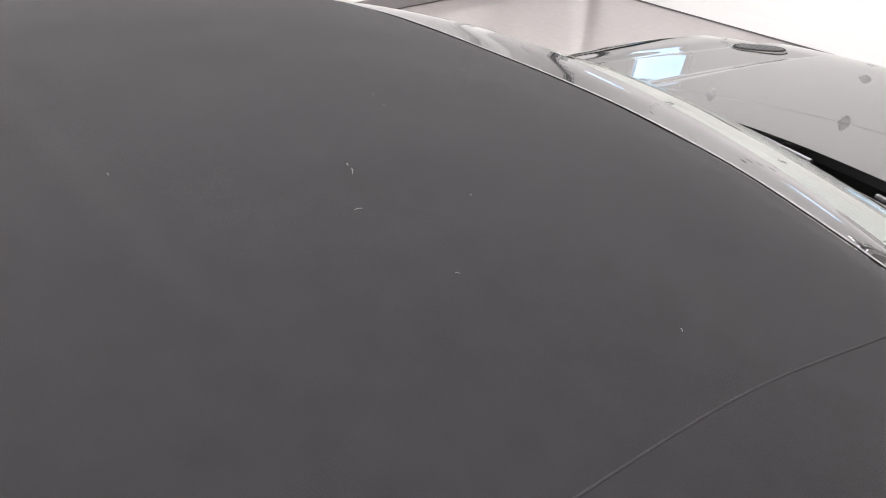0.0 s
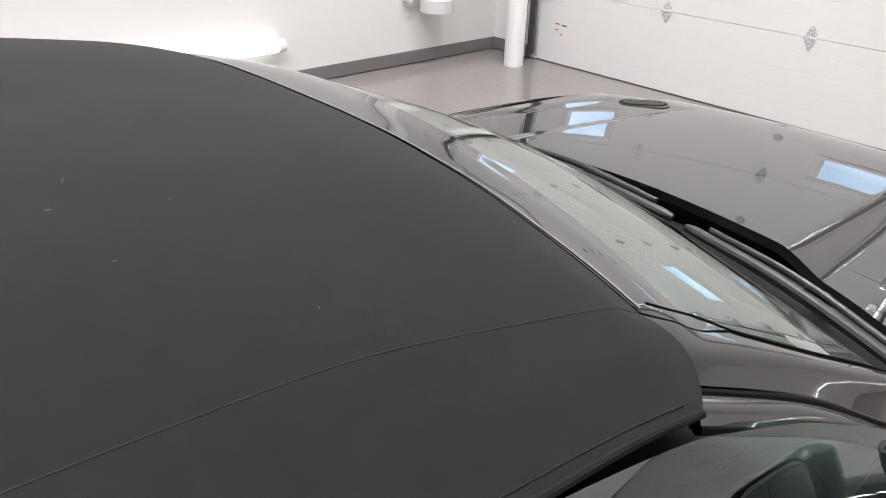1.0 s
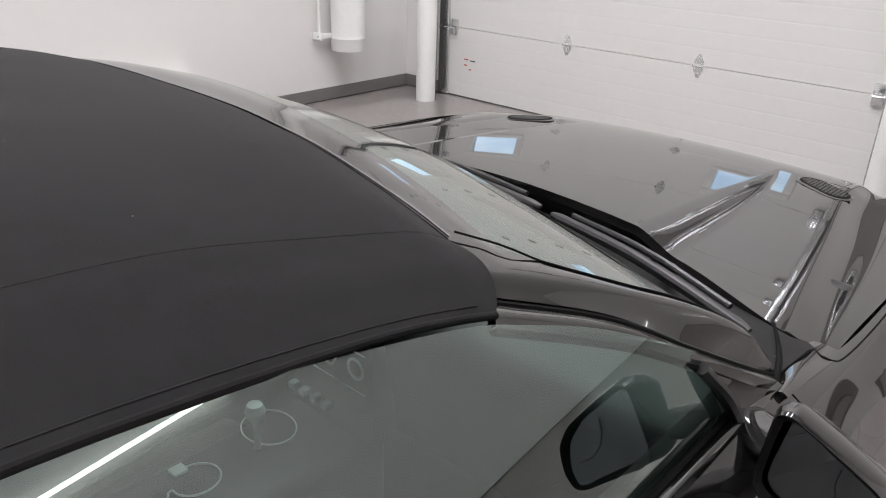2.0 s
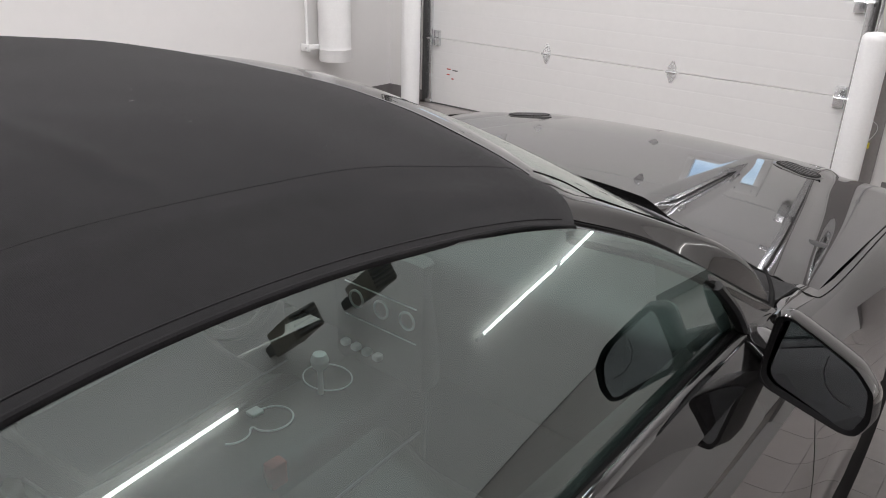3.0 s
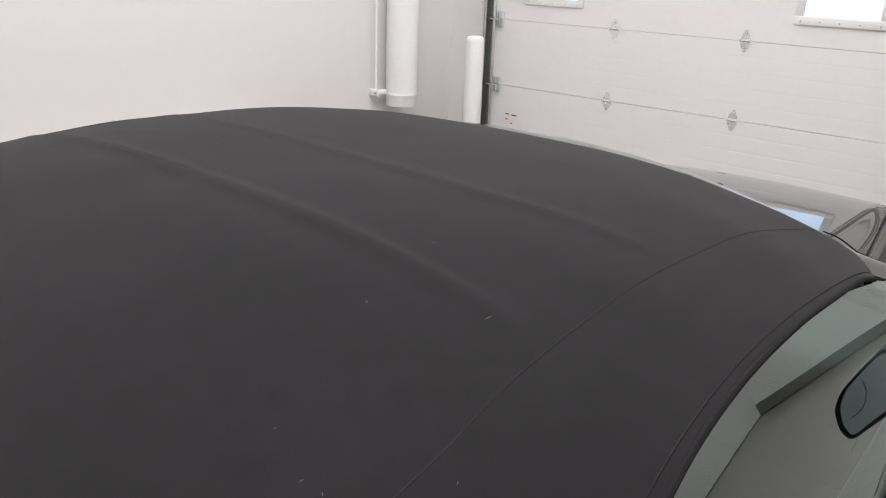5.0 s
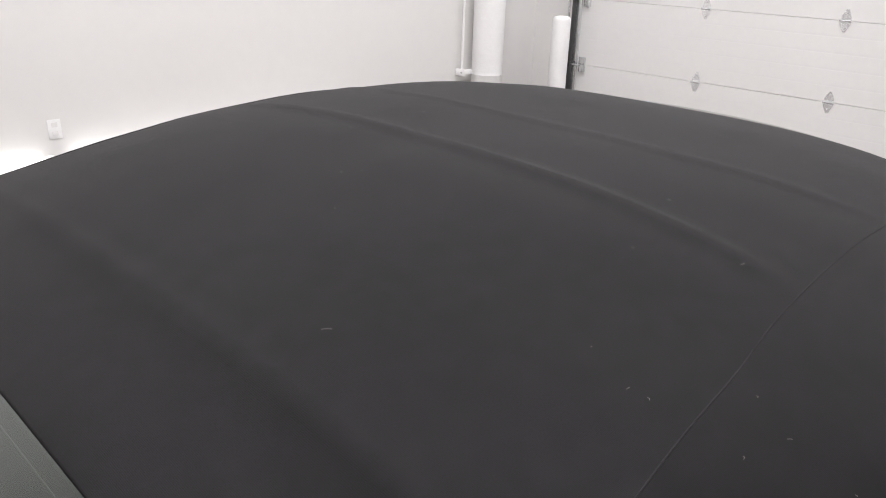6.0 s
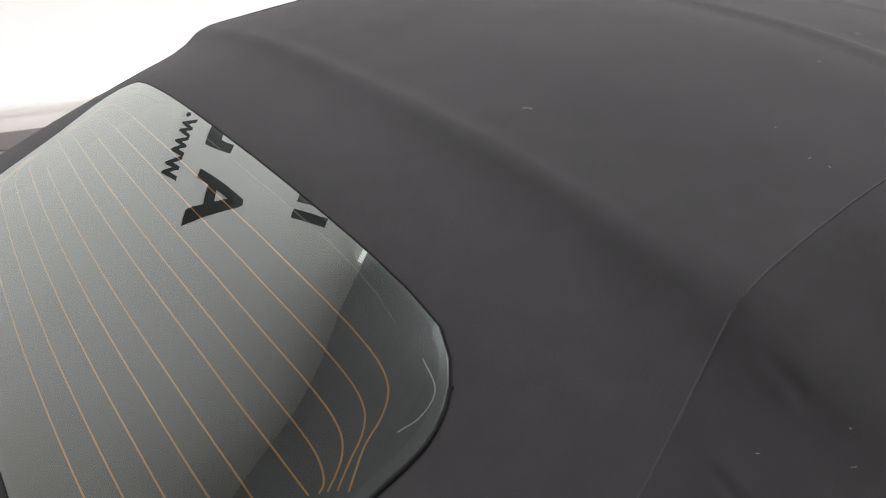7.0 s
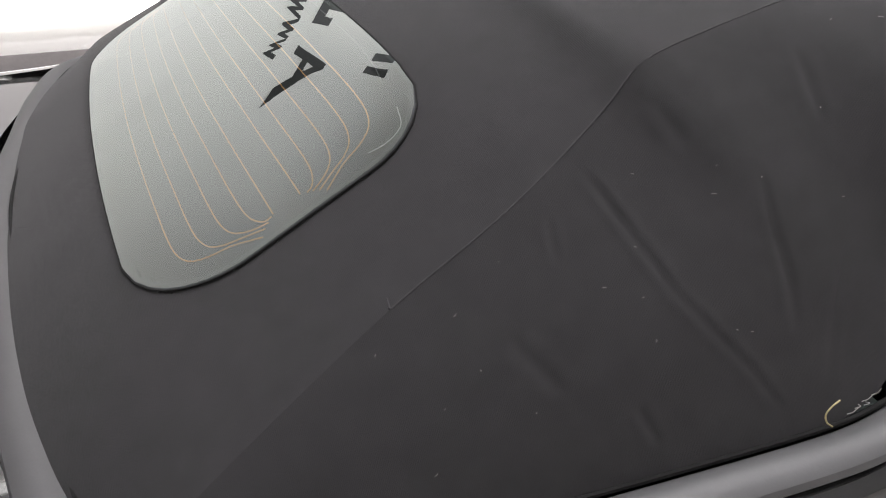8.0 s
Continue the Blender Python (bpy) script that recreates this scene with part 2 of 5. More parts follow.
def lathe(profile, seg=24, axis="z", bm=None):
    """A turned body from rows of (radius, height)."""
    bm = bm or bmesh.new()
    rings = []
    for r, h in profile:
        ring = []
        for a in np.linspace(0, 2 * math.pi, seg, endpoint=False):
            x, y = r * math.cos(a), r * math.sin(a)
            ring.append(bm.verts.new({"z": (x, y, h), "x": (h, x, y), "y": (x, h, y)}[axis]))
        rings.append(ring)
    for a, b in zip(rings, rings[1:]):
        for k in range(seg):
            bm.faces.new((a[k], a[(k + 1) % seg], b[(k + 1) % seg], b[k]))
    if profile[0][0] > 1e-4:
        bm.faces.new(list(reversed(rings[0])))
    if profile[-1][0] > 1e-4:
        bm.faces.new(rings[-1])
    bmesh.ops.remove_doubles(bm, verts=bm.verts[:], dist=1e-5)
    bmesh.ops.recalc_face_normals(bm, faces=bm.faces[:])
    return bm


def thing(name, place, label, category, group="", kind=""):
    e = new(name)
    e.location = place
    e.empty_display_size = 0.1
    bpy.context.view_layer.update()
    return tagged(e, label, category, group, kind)


def mirrored(bm):
    out = bm.copy()
    bmesh.ops.scale(out, vec=(-1, 1, 1), verts=out.verts[:])
    bmesh.ops.reverse_faces(out, faces=out.faces[:])
    return out


# ---- the room ----
def structure(name, bm, material, label, category):
    return tagged(part(name, bm, material, None, smooth=False), label, category, kind="structure")


T = 0.2
DOOR_X0, DOOR_X1, SECT = -3.71, -0.04, 0.61
DOOR_TOP = 6 * SECT
floor = structure("floor", brick((WALL_L - T, WALL_B - T, -0.15), (WALL_R + T, WALL_F + 0.6, -0.008)), M_FLOOR, "polished grey epoxy garage floor", "floor")
structure("wall_west", brick((WALL_L - T, WALL_B - T, 0), (WALL_L, WALL_F + T, CEIL)), M_WALL, "plain white painted garage wall", "wall")
structure("wall_east", brick((WALL_R, WALL_B - T, 0), (WALL_R + T, WALL_F + T, CEIL)), M_WALL, "plain white painted garage wall", "wall")
structure("wall_south", brick((WALL_L, WALL_B - T, 0), (WALL_R, WALL_B, CEIL)), M_WALL, "plain white painted back wall", "wall")
wb = brick((WALL_L, WALL_F, 0), (DOOR_X0, WALL_F + T, CEIL))
brick((DOOR_X1, WALL_F, 0), (WALL_R, WALL_F + T, CEIL), bm=wb)
brick((DOOR_X0, WALL_F, DOOR_TOP), (DOOR_X1, WALL_F + T, CEIL), bm=wb)
structure("wall_north", wb, M_WALL, "white wall round the overhead garage door", "wall")
cb = brick((WALL_L - T, WALL_B - T, CEIL), (WALL_R + T, WALL_F + T, CEIL + T))
for k in range(40):
    brick((WALL_L + 0.05 + 0.2 * k, WALL_B, CEIL - 0.012), (WALL_L + 0.13 + 0.2 * k, WALL_F, CEIL), bm=cb)
structure("ceiling", cb, M_CEIL, "grey ribbed metal garage ceiling", "ceiling")
bb = brick((WALL_L, WALL_B, 0), (WALL_L + 0.012, WALL_F, 0.105), 0.003)
brick((WALL_L + 0.012, WALL_F - 0.012, 0), (DOOR_X0 - 0.06, WALL_F, 0.105), 0.003, bb)
structure("baseboard", bb, M_BASE, "dark grey vinyl baseboard along the white wall", "baseboard")
bb = brick((DOOR_X1 + 0.3, WALL_F - 0.012, 0), (WALL_R, WALL_F, 0.105), 0.003)
structure("baseboard", bb, M_BASE, "dark grey vinyl baseboard along the white wall", "baseboard")


def door_section(k):
    """One ribbed section of the overhead door."""
    z0 = k * SECT
    prof = [(0.012, 0.0), (0.0, 0.002)]
    n = 5
    for i in range(n):
        a, b = SECT * i / n, SECT * (i + 1) / n
        prof += [(0.0, a + 0.012), (0.0, b - 0.006)]
        if i < n - 1:
            prof += [(0.0006, b - 0.001), (0.0006, b + 0.003)]
    prof += [(0.0, SECT - 0.004), (0.012, SECT - 0.0005), (0.012, SECT)]
    xs = [DOOR_X0 + 0.005, DOOR_X1 - 0.005]
    rows = [[(x, WALL_F + 0.02 + d, z0 + h) for x in xs] for d, h in prof]
    return sheet(rows, 0.0, up=(0, -1, 0))


WIN = [(-3.335, -2.81), (-0.937, -0.404)]
WIN_Z = (2 * SECT + 0.197, 3 * SECT - 0.108)
garage = tagged(new("door_1"), "white ribbed overhead garage door with two windows, closed", "garage door", kind="structure")
garage.location = ((DOOR_X0 + DOOR_X1) / 2, WALL_F + 0.02, 0)
bpy.context.view_layer.update()


def under(ob, parent):
    ob.parent = parent
    ob.matrix_parent_inverse = parent.matrix_world.inverted()
    return ob


for k in range(6):
    if k != 2:
        under(part("door_section", door_section(k), M_DOOR, smooth=False), garage)
    else:
        z0, z1 = 2 * SECT, 3 * SECT - 0.003
        y0, y1 = WALL_F + 0.02, WALL_F + 0.07
        bmw = brick((DOOR_X0 + 0.005, y0, z0), (DOOR_X1 - 0.005, y1, WIN_Z[0]))
        brick((DOOR_X0 + 0.005, y0, WIN_Z[1]), (DOOR_X1 - 0.005, y1, z1), bm=bmw)
        for a, b in ((DOOR_X0 + 0.005, WIN[0][0]), (WIN[0][1], WIN[1][0]), (WIN[1][1], DOOR_X1 - 0.005)):
            brick((a, y0, WIN_Z[0]), (b, y1, WIN_Z[1]), bm=bmw)
        under(part("door_section", bmw, M_DOOR, smooth=False), garage)

under(part("door_seal", brick((DOOR_X0 + 0.005, WALL_F + 0.016, -0.009), (DOOR_X1 - 0.005, WALL_F + 0.06, 0.004), 0.002), M_GREYTRIM, None, "dark grey rubber seal under the door", smooth=False), garage)

# daylight behind the door windows
M_SNOW = glow("outdoor_light", (0.66, 0.80, 1.0), 1.7)
snow = M_SNOW.node_tree
sn, sr = snow.nodes.new("ShaderNodeTexNoise"), snow.nodes.new("ShaderNodeValToRGB")
sn.inputs["Scale"].default_value, sn.inputs["Detail"].default_value = 5.0, 8
sr.color_ramp.elements[0].position, sr.color_ramp.elements[0].color = 0.38, (0.26, 0.40, 0.62, 1)
sr.color_ramp.elements[1].position, sr.color_ramp.elements[1].color = 0.62, (0.75, 0.88, 1.0, 1)
snow.links.new(sn.outputs["Fac"], sr.inputs["Fac"])
snow.links.new(sr.outputs["Color"], snow.nodes["Principled BSDF"].inputs["Emission Color"])
back = tagged(part("backdrop", brick((DOOR_X0 - 1, WALL_F + 0.9, -0.1), (DOOR_X1 + 1, WALL_F + 0.95, 4)), M_SNOW, smooth=False), "pale blue winter daylight outside the door", "backdrop", kind="structure")


def bollard(x, y):
    h, r = 1.075, 0.085
    th = thing("bollard", (x, y, 0), "white painted steel bollard beside the garage door", "bollard", "bollards beside the door")
    part("post", lathe([(r, -0.008), (r, h - 0.05), (r * 0.97, h - 0.025), (r * 0.8, h - 0.008), (r * 0.4, h), (0, h + 0.003)], 28), M_PIPE, th)
    return th


bollard(-3.675, 4.48)
bollard(0.09, 4.48)


# ---- the car ----
car = thing("convertible_car", (0, 0, 0), "dark grey two-door convertible with its black fabric top up", "car")

# stations along the top: centre y, z, then side seam x, y, z
TOP = [
    (-0.003, 1.365, 0.592, -0.019, 1.3000), (-0.06, 1.38, 0.586, -0.06, 1.3194), (-0.15, 1.3975, 0.577, -0.15, 1.3393),
    (-0.3, 1.4145, 0.564, -0.3, 1.3682), (-0.45, 1.42, 0.558, -0.45, 1.3785), (-0.6, 1.4245, 0.556, -0.6, 1.3826),
    (-0.72, 1.4238, 0.557, -0.72, 1.375), (-0.84, 1.42, 0.563, -0.84, 1.3661), (-0.95, 1.4035, 0.573, -0.95, 1.349),
    (-1.05, 1.3827, 0.578, -1.05, 1.3316), (-1.15, 1.3557, 0.586, -1.145, 1.3115), (-1.225, 1.334, 0.596, -1.218, 1.292),
    (-1.27, 1.3145, 0.607, -1.262, 1.254), (-1.38, 1.267, 0.643, -1.37, 1.194), (-1.53, 1.166, 0.668, -1.5, 1.126),
    (-1.7, 1.065, 0.708, -1.655, 1.036), (-1.777, 1.016, 0.718, -1.695, 1.001), (-1.825, 0.98, 0.718, -1.721, 0.975),
]
TOPC = even(spline(TOP, 400), 200)


def top_point(s, q):
    """A point of the middle panel: s 0..1 from the header to the rear edge, q -1..1 from seam to seam."""
    i = s * (len(TOPC) - 1)
    k = min(int(i), len(TOPC) - 2)
    yc, zc, xs, ys, zs = TOPC[k] + (i - k) * (TOPC[k + 1] - TOPC[k])
    a = abs(q)
    y = yc + (ys - yc) * a ** (2 + 14 * max(0, s - 0.93))
    bow = 0.0055 * math.exp(-(((y + 0.785) / 0.014) ** 2)) + 0.0028 * math.exp(-(((y + 0.562 - 0.2 * max(0, abs(xs * q) - 0.3)) / 0.014) ** 2))
    bow += 0.004 * math.exp(-(((y + 1.228) / 0.013) ** 2))
    lump = 0.0022 * noise.noise(Vector((3.1 * xs * q, 3.1 * y, 0.3))) + 0.0012 * noise.noise(Vector((9 * xs * q, 9 * y, 2.3)))
    return np.array([xs * q, y, zc + (zs - zc) * a**3 + bow * (1 - a**6) + lump])


def s_at(y):
    return float(np.interp(-y, -TOPC[:, 0], np.linspace(0, 1, len(TOPC))))


G0, G1 = s_at(-1.381), s_at(-1.699)
GQ0, GQ1 = 0.797, 0.725


def glass_point(u, v):
    """A point of the rear window, u -1..1 across, v 0 (top) to 1 (bottom)."""
    s = G0 + (G1 - G0) * v
    return top_point(s, u * (GQ0 + (GQ1 - GQ0) * v))


def in_glass(u, v, grow=0.0):
    """Inside the rounded outline of the rear window (u, v as above)."""
    w, h, r = 0.514, 0.185, 0.092 if v < 0.5 else 0.130
    x, y = abs(u) * w, abs(v - 0.5) * 2 * h
    x, y = max(x - (w - r), 0), max(y - (h - r), 0)
    return math.hypot(x, y) < r + grow


SN, QN = 150, 84
rows = [[top_point(s, q) for q in np.linspace(-1, 1, QN + 1)] for s in np.linspace(0, 1, SN + 1)]
svals, qvals = np.linspace(0, 1, SN + 1), np.linspace(-1, 1, QN + 1)
holes = set()
for i in range(SN):
    for j in range(QN):
        s, q = (svals[i] + svals[i + 1]) / 2, (qvals[j] + qvals[j + 1]) / 2
        v = (s - G0) / (G1 - G0)
        u = q / (GQ0 + (GQ1 - GQ0) * min(max(v, 0), 1))
        if in_glass(u, v, -0.004):
            holes.add((i, j))
cent = {}
for i, j in holes:
    c = np.array([rows[i][j], rows[i + 1][j], rows[i][j + 1], rows[i + 1][j + 1]]).mean(0)
    cent[tuple(np.round(c, 5))] = 1
top_panel = part("top_panel", sheet(rows, 0.006, skip=lambda c: tuple(np.round(c, 5)) in cent), M_FABRIC, car, "black woven fabric roof panel", angle=60)

SEAM = [tuple(top_point(f, 1.0)) for f in np.linspace(0, s_at(-1.515), 60)]
EDGE = [(0.683, -0.05, 1.262), (0.684, -0.11, 1.280), (0.688, -0.20, 1.303), (0.692, -0.34, 1.326), (0.691, -0.48, 1.339), (0.691, -0.62, 1.340), (0.696, -0.74, 1.332), (0.706, -0.84, 1.317),
        (0.716, -0.915, 1.288), (0.745, -0.958, 1.22), (0.784, -1.005, 1.115), (0.818, -1.06, 1.056), (0.833, -1.14, 1.030), (0.822, -1.27, 1.022), (0.801, -1.42, 1.012), (0.772, -1.585, 0.992), (0.747, -1.668, 0.978), (0.722, -1.721, 0.972)]
# creases of the slack fabric behind the side window, as lines with a depth and a width
FOLDS = [
    ([(0.634, -1.305, 1.225), (0.663, -1.292, 1.205), (0.704, -1.278, 1.176), (0.744, -1.261, 1.142), (0.772, -1.236, 1.114), (0.798, -1.208, 1.083), (0.823, -1.184, 1.046)], 0.007, 0.009),
    ([(0.697, -1.15, 1.219), (0.731, -1.155, 1.18), (0.762, -1.153, 1.139), (0.786, -1.157, 1.108)], 0.007, 0.009),
    ([(0.756, -1.086, 1.156), (0.78, -1.109, 1.122), (0.81, -1.132, 1.076), (0.822, -1.14, 1.056)], 0.006, 0.008),
    ([(0.664, -1.344, 1.188), (0.69, -1.349, 1.164)], 0.004, 0.007),
    ([(0.785, -1.318, 1.071), (0.807, -1.307, 1.044)], 0.004, 0.010),
    ([(0.62, -1.222, 1.272), (0.664, -1.205, 1.235)], 0.004, 0.016),
    ([(0.628, -1.065, 1.304), (0.684, -1.07, 1.251)], 0.003, 0.014),
    ([(0.72, -1.406, 1.119), (0.762, -1.375, 1.083)], 0.003, 0.016),
]
FOLDS = [(np.array(line), deep, wide) for line, deep, wide in FOLDS]


def side_point(t, w):
    k = min(int(t * 149), 148)
    f = t * 149 - k
    a = SEAMC[k] + f * (SEAMC[k + 1] - SEAMC[k])
    b = EDGEC[k] + f * (EDGEC[k + 1] - EDGEC[k])
    bulge = 0.3 + 0.7 * min(max((t - 0.45) / 0.1, 0), 1)
    p = a + (b - a) * w + bulge * np.array([0.2, 0, 0.18]) * np.linalg.norm(b - a) * w * (1 - w)
    p = p + np.array([0, 0.088, 0]) * w * (1 - w) * max(0, 1 - t / 0.07)
    push, deepest = 0.0, 0.0
    for line, deep, wide in FOLDS:
        if np.abs(p - line).sum(1).min() > 0.12:
            continue
        c, d = line[:-1], line[1:] - line[:-1]
        g = np.clip(((p - c) * d).sum(1) / (d * d).sum(1), 0, 1)
        r = np.linalg.norm(p - c - g[:, None] * d, axis=1)
        k = int(r.argmin())
        along = (k + g[k]) / len(d)
        deep = 0.40 * deep * (1 - abs(2 * along - 1) ** 4)
        wide, r = 0.36 * wide, r[k]
        deepest = max(deepest, deep * math.exp(-((r / wide) ** 2)))
        push = max(push, 0.25 * deep * math.exp(-(((r - 2.2 * wide) / (1.4 * wide)) ** 2)))
    push += -deepest + 0.003 * w * (1 - w) * 4 * noise.noise(Vector((4 * p[1], 2.5 * w, 0.7)))
    return p + np.array([0.8, 0, 0.6]) * push * min(1, 6 * w, 8 * (1 - w))


SEAMC, EDGEC = [], []
for f in np.linspace(0, 1, 150):
    SEAMC.append(top_point(f, 1.0))
SEAMC = np.array(SEAMC)
stations = [s_at(r[0]) for r in TOP]
ec = spline(EDGE, 18 * 12)
EDGEC = np.stack([np.interp(np.linspace(0, 1, 150), np.interp(np.linspace(0, 17, 18 * 12), range(18), stations), ec[:, c]) for c in range(3)], 1)
side = sheet([[side_point(t, w) for w in np.linspace(0, 1, 72)] for t in np.r_[np.linspace(0, 0.42, 60), np.linspace(0.425, 1, 260)]], 0.006, up=(1, 0, 1))
side_l = mirrored(side)
part("side_panel", side, M_FABRIC, car, "black woven fabric side panel with creases", angle=60)
part("side_panel", side_l, M_FABRIC, car, "black woven fabric side panel with creases", angle=60)
for sgn in (1, -1):
    part("seam", sweep([(sgn * x, y, z - 0.0006) for x, y, z in SEAM], 0.0012, 8), M_SEAM, car, "thin raised stitched seam")
    cross = [top_point(s_at(-1.515), q) for q in np.linspace(0.90, 1.0, 12)]
    part("cross_seam", sweep([(sgn * x, y - 0.3 * (x - 0.66), z + 0.0002) for x, y, z in cross], 0.0009, 6), M_SEAM, car, "short stitched cross seam")
    part("rolled_hem", sweep([(sgn * (x - 0.001), y, z - 0.001) for x, y, z in EDGEC[: int(150 * stations[11])]], 0.0042, 10, 1.0), M_HEM, car, "rolled fabric hem over the side window")

# rear window
bm = bmesh.new()
out_ring = []
for a in np.linspace(0, 2 * math.pi, 96, endpoint=False):
    r = 0.0
    lo, hi = 0.0, 2.0
    for _ in range(30):
        mid = (lo + hi) / 2
        if in_glass(mid * math.cos(a), 0.5 + 0.5 * mid * math.sin(a)):
            lo = mid
        else:
            hi = mid
    out_ring.append((lo, a))


def ring_point(f, lift):
    pts = []
    for r, a in out_ring:
        u, v = f * r * math.cos(a), 0.5 + 0.5 * f * r * math.sin(a)
        p = glass_point(u, v)
        pts.append(p + np.array([0, -0.55, 0.83]) * lift)
    return pts


rings = [[bm.verts.new(p) for p in ring_point(f, 0.003)] for f in (1.0, 0.9, 0.75, 0.55, 0.35, 0.15)]
for a, b in zip(rings, rings[1:]):
    for k in range(96):
        bm.faces.new((a[k], a[(k + 1) % 96], b[(k + 1) % 96], b[k]))
bm.faces.new(rings[-1])
bmesh.ops.recalc_face_normals(bm, faces=bm.faces[:])
rear_window = part("rear_window", bm, M_REARGLASS, car, "heated glass rear window", angle=80)
ro = ring_point(1.006, 0.002)
part("window_seal", sweep(ro + ro[:1], 0.0013, 6, cap=False), M_RUBBER, car, "black rubber window seal")

# body: hood
HOODC = [(0.80, 1.016), (0.9, 1.012), (1.2, 0.990), (1.5, 0.964), (1.75, 0.934), (1.9, 0.905), (2.0, 0.868), (2.08, 0.80)]


RIDGE = spline([(0.60, 0.745), (0.73, 0.73), (0.94, 0.69), (1.29, 0.626), (1.635, 0.56), (2.0, 0.52), (2.2, 0.51)], 80)
HOODS = spline(HOODC, 90)


def crease(y):
    """Bulge edge, its foot and the fender ridge, as x for a place along the hood."""
    inner = 0.368 - 0.018 * (y - 0.8) / 0.93
    outer = inner + max(0.003, 0.112 * (1 - math.exp(-max(1.74 - y, 0) / 0.35)))
    ridge = float(np.interp(y, RIDGE[:, 0], RIDGE[:, 1]))
    return inner, outer, ridge


def hood_z(x, y):
    a = abs(x)
    inner, outer, ridge = crease(y)
    z = float(np.interp(y, HOODS[:, 0], HOODS[:, 1])) - 0.026 * (min(a, ridge) / 0.62) ** 2
    g = float(np.clip((a - inner) / (outer - inner), 0, 1))
    z -= 0.030 * (1 - math.exp(-max(1.74 - y, 0) / 0.42)) * (0.25 * g + 0.75 * g * g * (3 - 2 * g))
    over = max(a - ridge, 0)
    fall = min(over / 0.055, 1)
    rest = max(0.815 - ridge - 0.055, 0.02)
    swell = math.sin(math.pi * min(max(over - 0.055, 0) / rest, 1)) ** 2
    return float(z - 0.020 * fall * fall * (3 - 2 * fall) - 0.10 * max(over - 0.05, 0) + 0.004 * min(rest / 0.10, 1) * swell)


REAR = spline([(-0.2, 0.857), (0, 0.868), (0.2, 0.857), (0.4, 0.834), (0.52, 0.80), (0.61, 0.762), (0.69, 0.728), (0.76, 0.705), (0.83, 0.70), (0.9, 0.70)], 120)


def hood_rear(x):
    return float(np.interp(abs(x), REAR[:, 0], REAR[:, 1]))


def hood_y(x, f):
    return hood_rear(x) + f * (2.06 - 0.25 * x * x - hood_rear(x))


COLS = [(0, g) for g in [*np.linspace(0, 0.95, 14), 0.985, 1]] + [(1, g) for g in [0.05, 0.2, 0.4, 0.6, 0.8, 0.95, 1]] + [(2, g) for g in [0.03, 0.15, 0.3, 0.45, 0.6, 0.75, 0.9, 0.98, 1]] + [(3, g) for g in np.linspace(0.06, 1, 10)] + [(4, g) for g in np.linspace(0.07, 1, 14)]
rows = []
for f in np.linspace(0, 1, 44):
    half_row = []
    for band, g in COLS:
        x = 0.4
        for _ in range(5):
            c = crease(hood_y(x, f))
            stops = (0.0, c[0], c[1], c[2], c[2] + 0.085, max(0.815, c[2] + 0.088))
            x = stops[band] + g * (stops[band + 1] - stops[band])
        half_row.append((min(x, 0.818), hood_y(x, f), hood_z(x, hood_y(x, f))))
    rows.append([(-x, y, z) for x, y, z in half_row[:0:-1]] + half_row)
part("hood", sheet(rows, 0.02), M_PAINT, car, "glossy dark hood with raised centre bulge", angle=22)

# body sides: rows of z, x for stations along y
SIDES = {
    2.12: [(0.78, 0.66), (0.77, 0.68), (0.72, 0.72), (0.55, 0.76), (0.35, 0.74), (0.2, 0.70)],
    1.95: [(0.831, 0.785), (0.822, 0.81), (0.80, 0.85), (0.60, 0.87), (0.38, 0.86), (0.2, 0.82)],
    1.60: [(0.883, 0.819), (0.877, 0.845), (0.855, 0.908), (0.70, 0.94), (0.45, 0.935), (0.2, 0.89)],
    1.20: [(0.909, 0.819), (0.907, 0.845), (0.872, 0.915), (0.72, 0.937), (0.45, 0.935), (0.2, 0.90)],
    0.80: [(0.930, 0.819), (0.922, 0.845), (0.878, 0.873), (0.846, 0.892), (0.60, 0.935), (0.22, 0.915)],
    0.45: [(0.990, 0.802), (0.960, 0.849), (0.915, 0.878), (0.880, 0.898), (0.60, 0.940), (0.22, 0.925)],
    0.10: [(1.003, 0.802), (0.971, 0.854), (0.925, 0.883), (0.890, 0.902), (0.60, 0.942), (0.22, 0.925)],
    -0.50: [(1.003, 0.806), (0.972, 0.857), (0.926, 0.886), (0.891, 0.905), (0.60, 0.944), (0.22, 0.925)],
    -0.87: [(1.002, 0.828), (0.980, 0.874), (0.932, 0.904), (0.86, 0.934), (0.50, 0.94), (0.2, 0.90)],
    -1.06: [(1.010, 0.868), (0.994, 0.898), (0.91, 0.940), (0.70, 0.955), (0.45, 0.93), (0.2, 0.90)],
    -1.40: [(0.998, 0.840), (0.980, 0.885), (0.91, 0.938), (0.72, 0.960), (0.45, 0.95), (0.2, 0.90)],
    -1.80: [(0.962, 0.745), (0.948, 0.82), (0.90, 0.895), (0.74, 0.935), (0.45, 0.93), (0.2, 0.88)],
    -2.35: [(0.965, 0.70), (0.955, 0.76), (0.90, 0.82), (0.74, 0.86), (0.45, 0.86), (0.25, 0.82)],
}
sy = sorted(SIDES)


def side_profile(y):
    return [(at([(k, SIDES[k][i][1]) for k in sy], y), y, at([(k, SIDES[k][i][0]) for k in sy], y)) for i in range(6)]


AXLES = (1.38, -1.34)


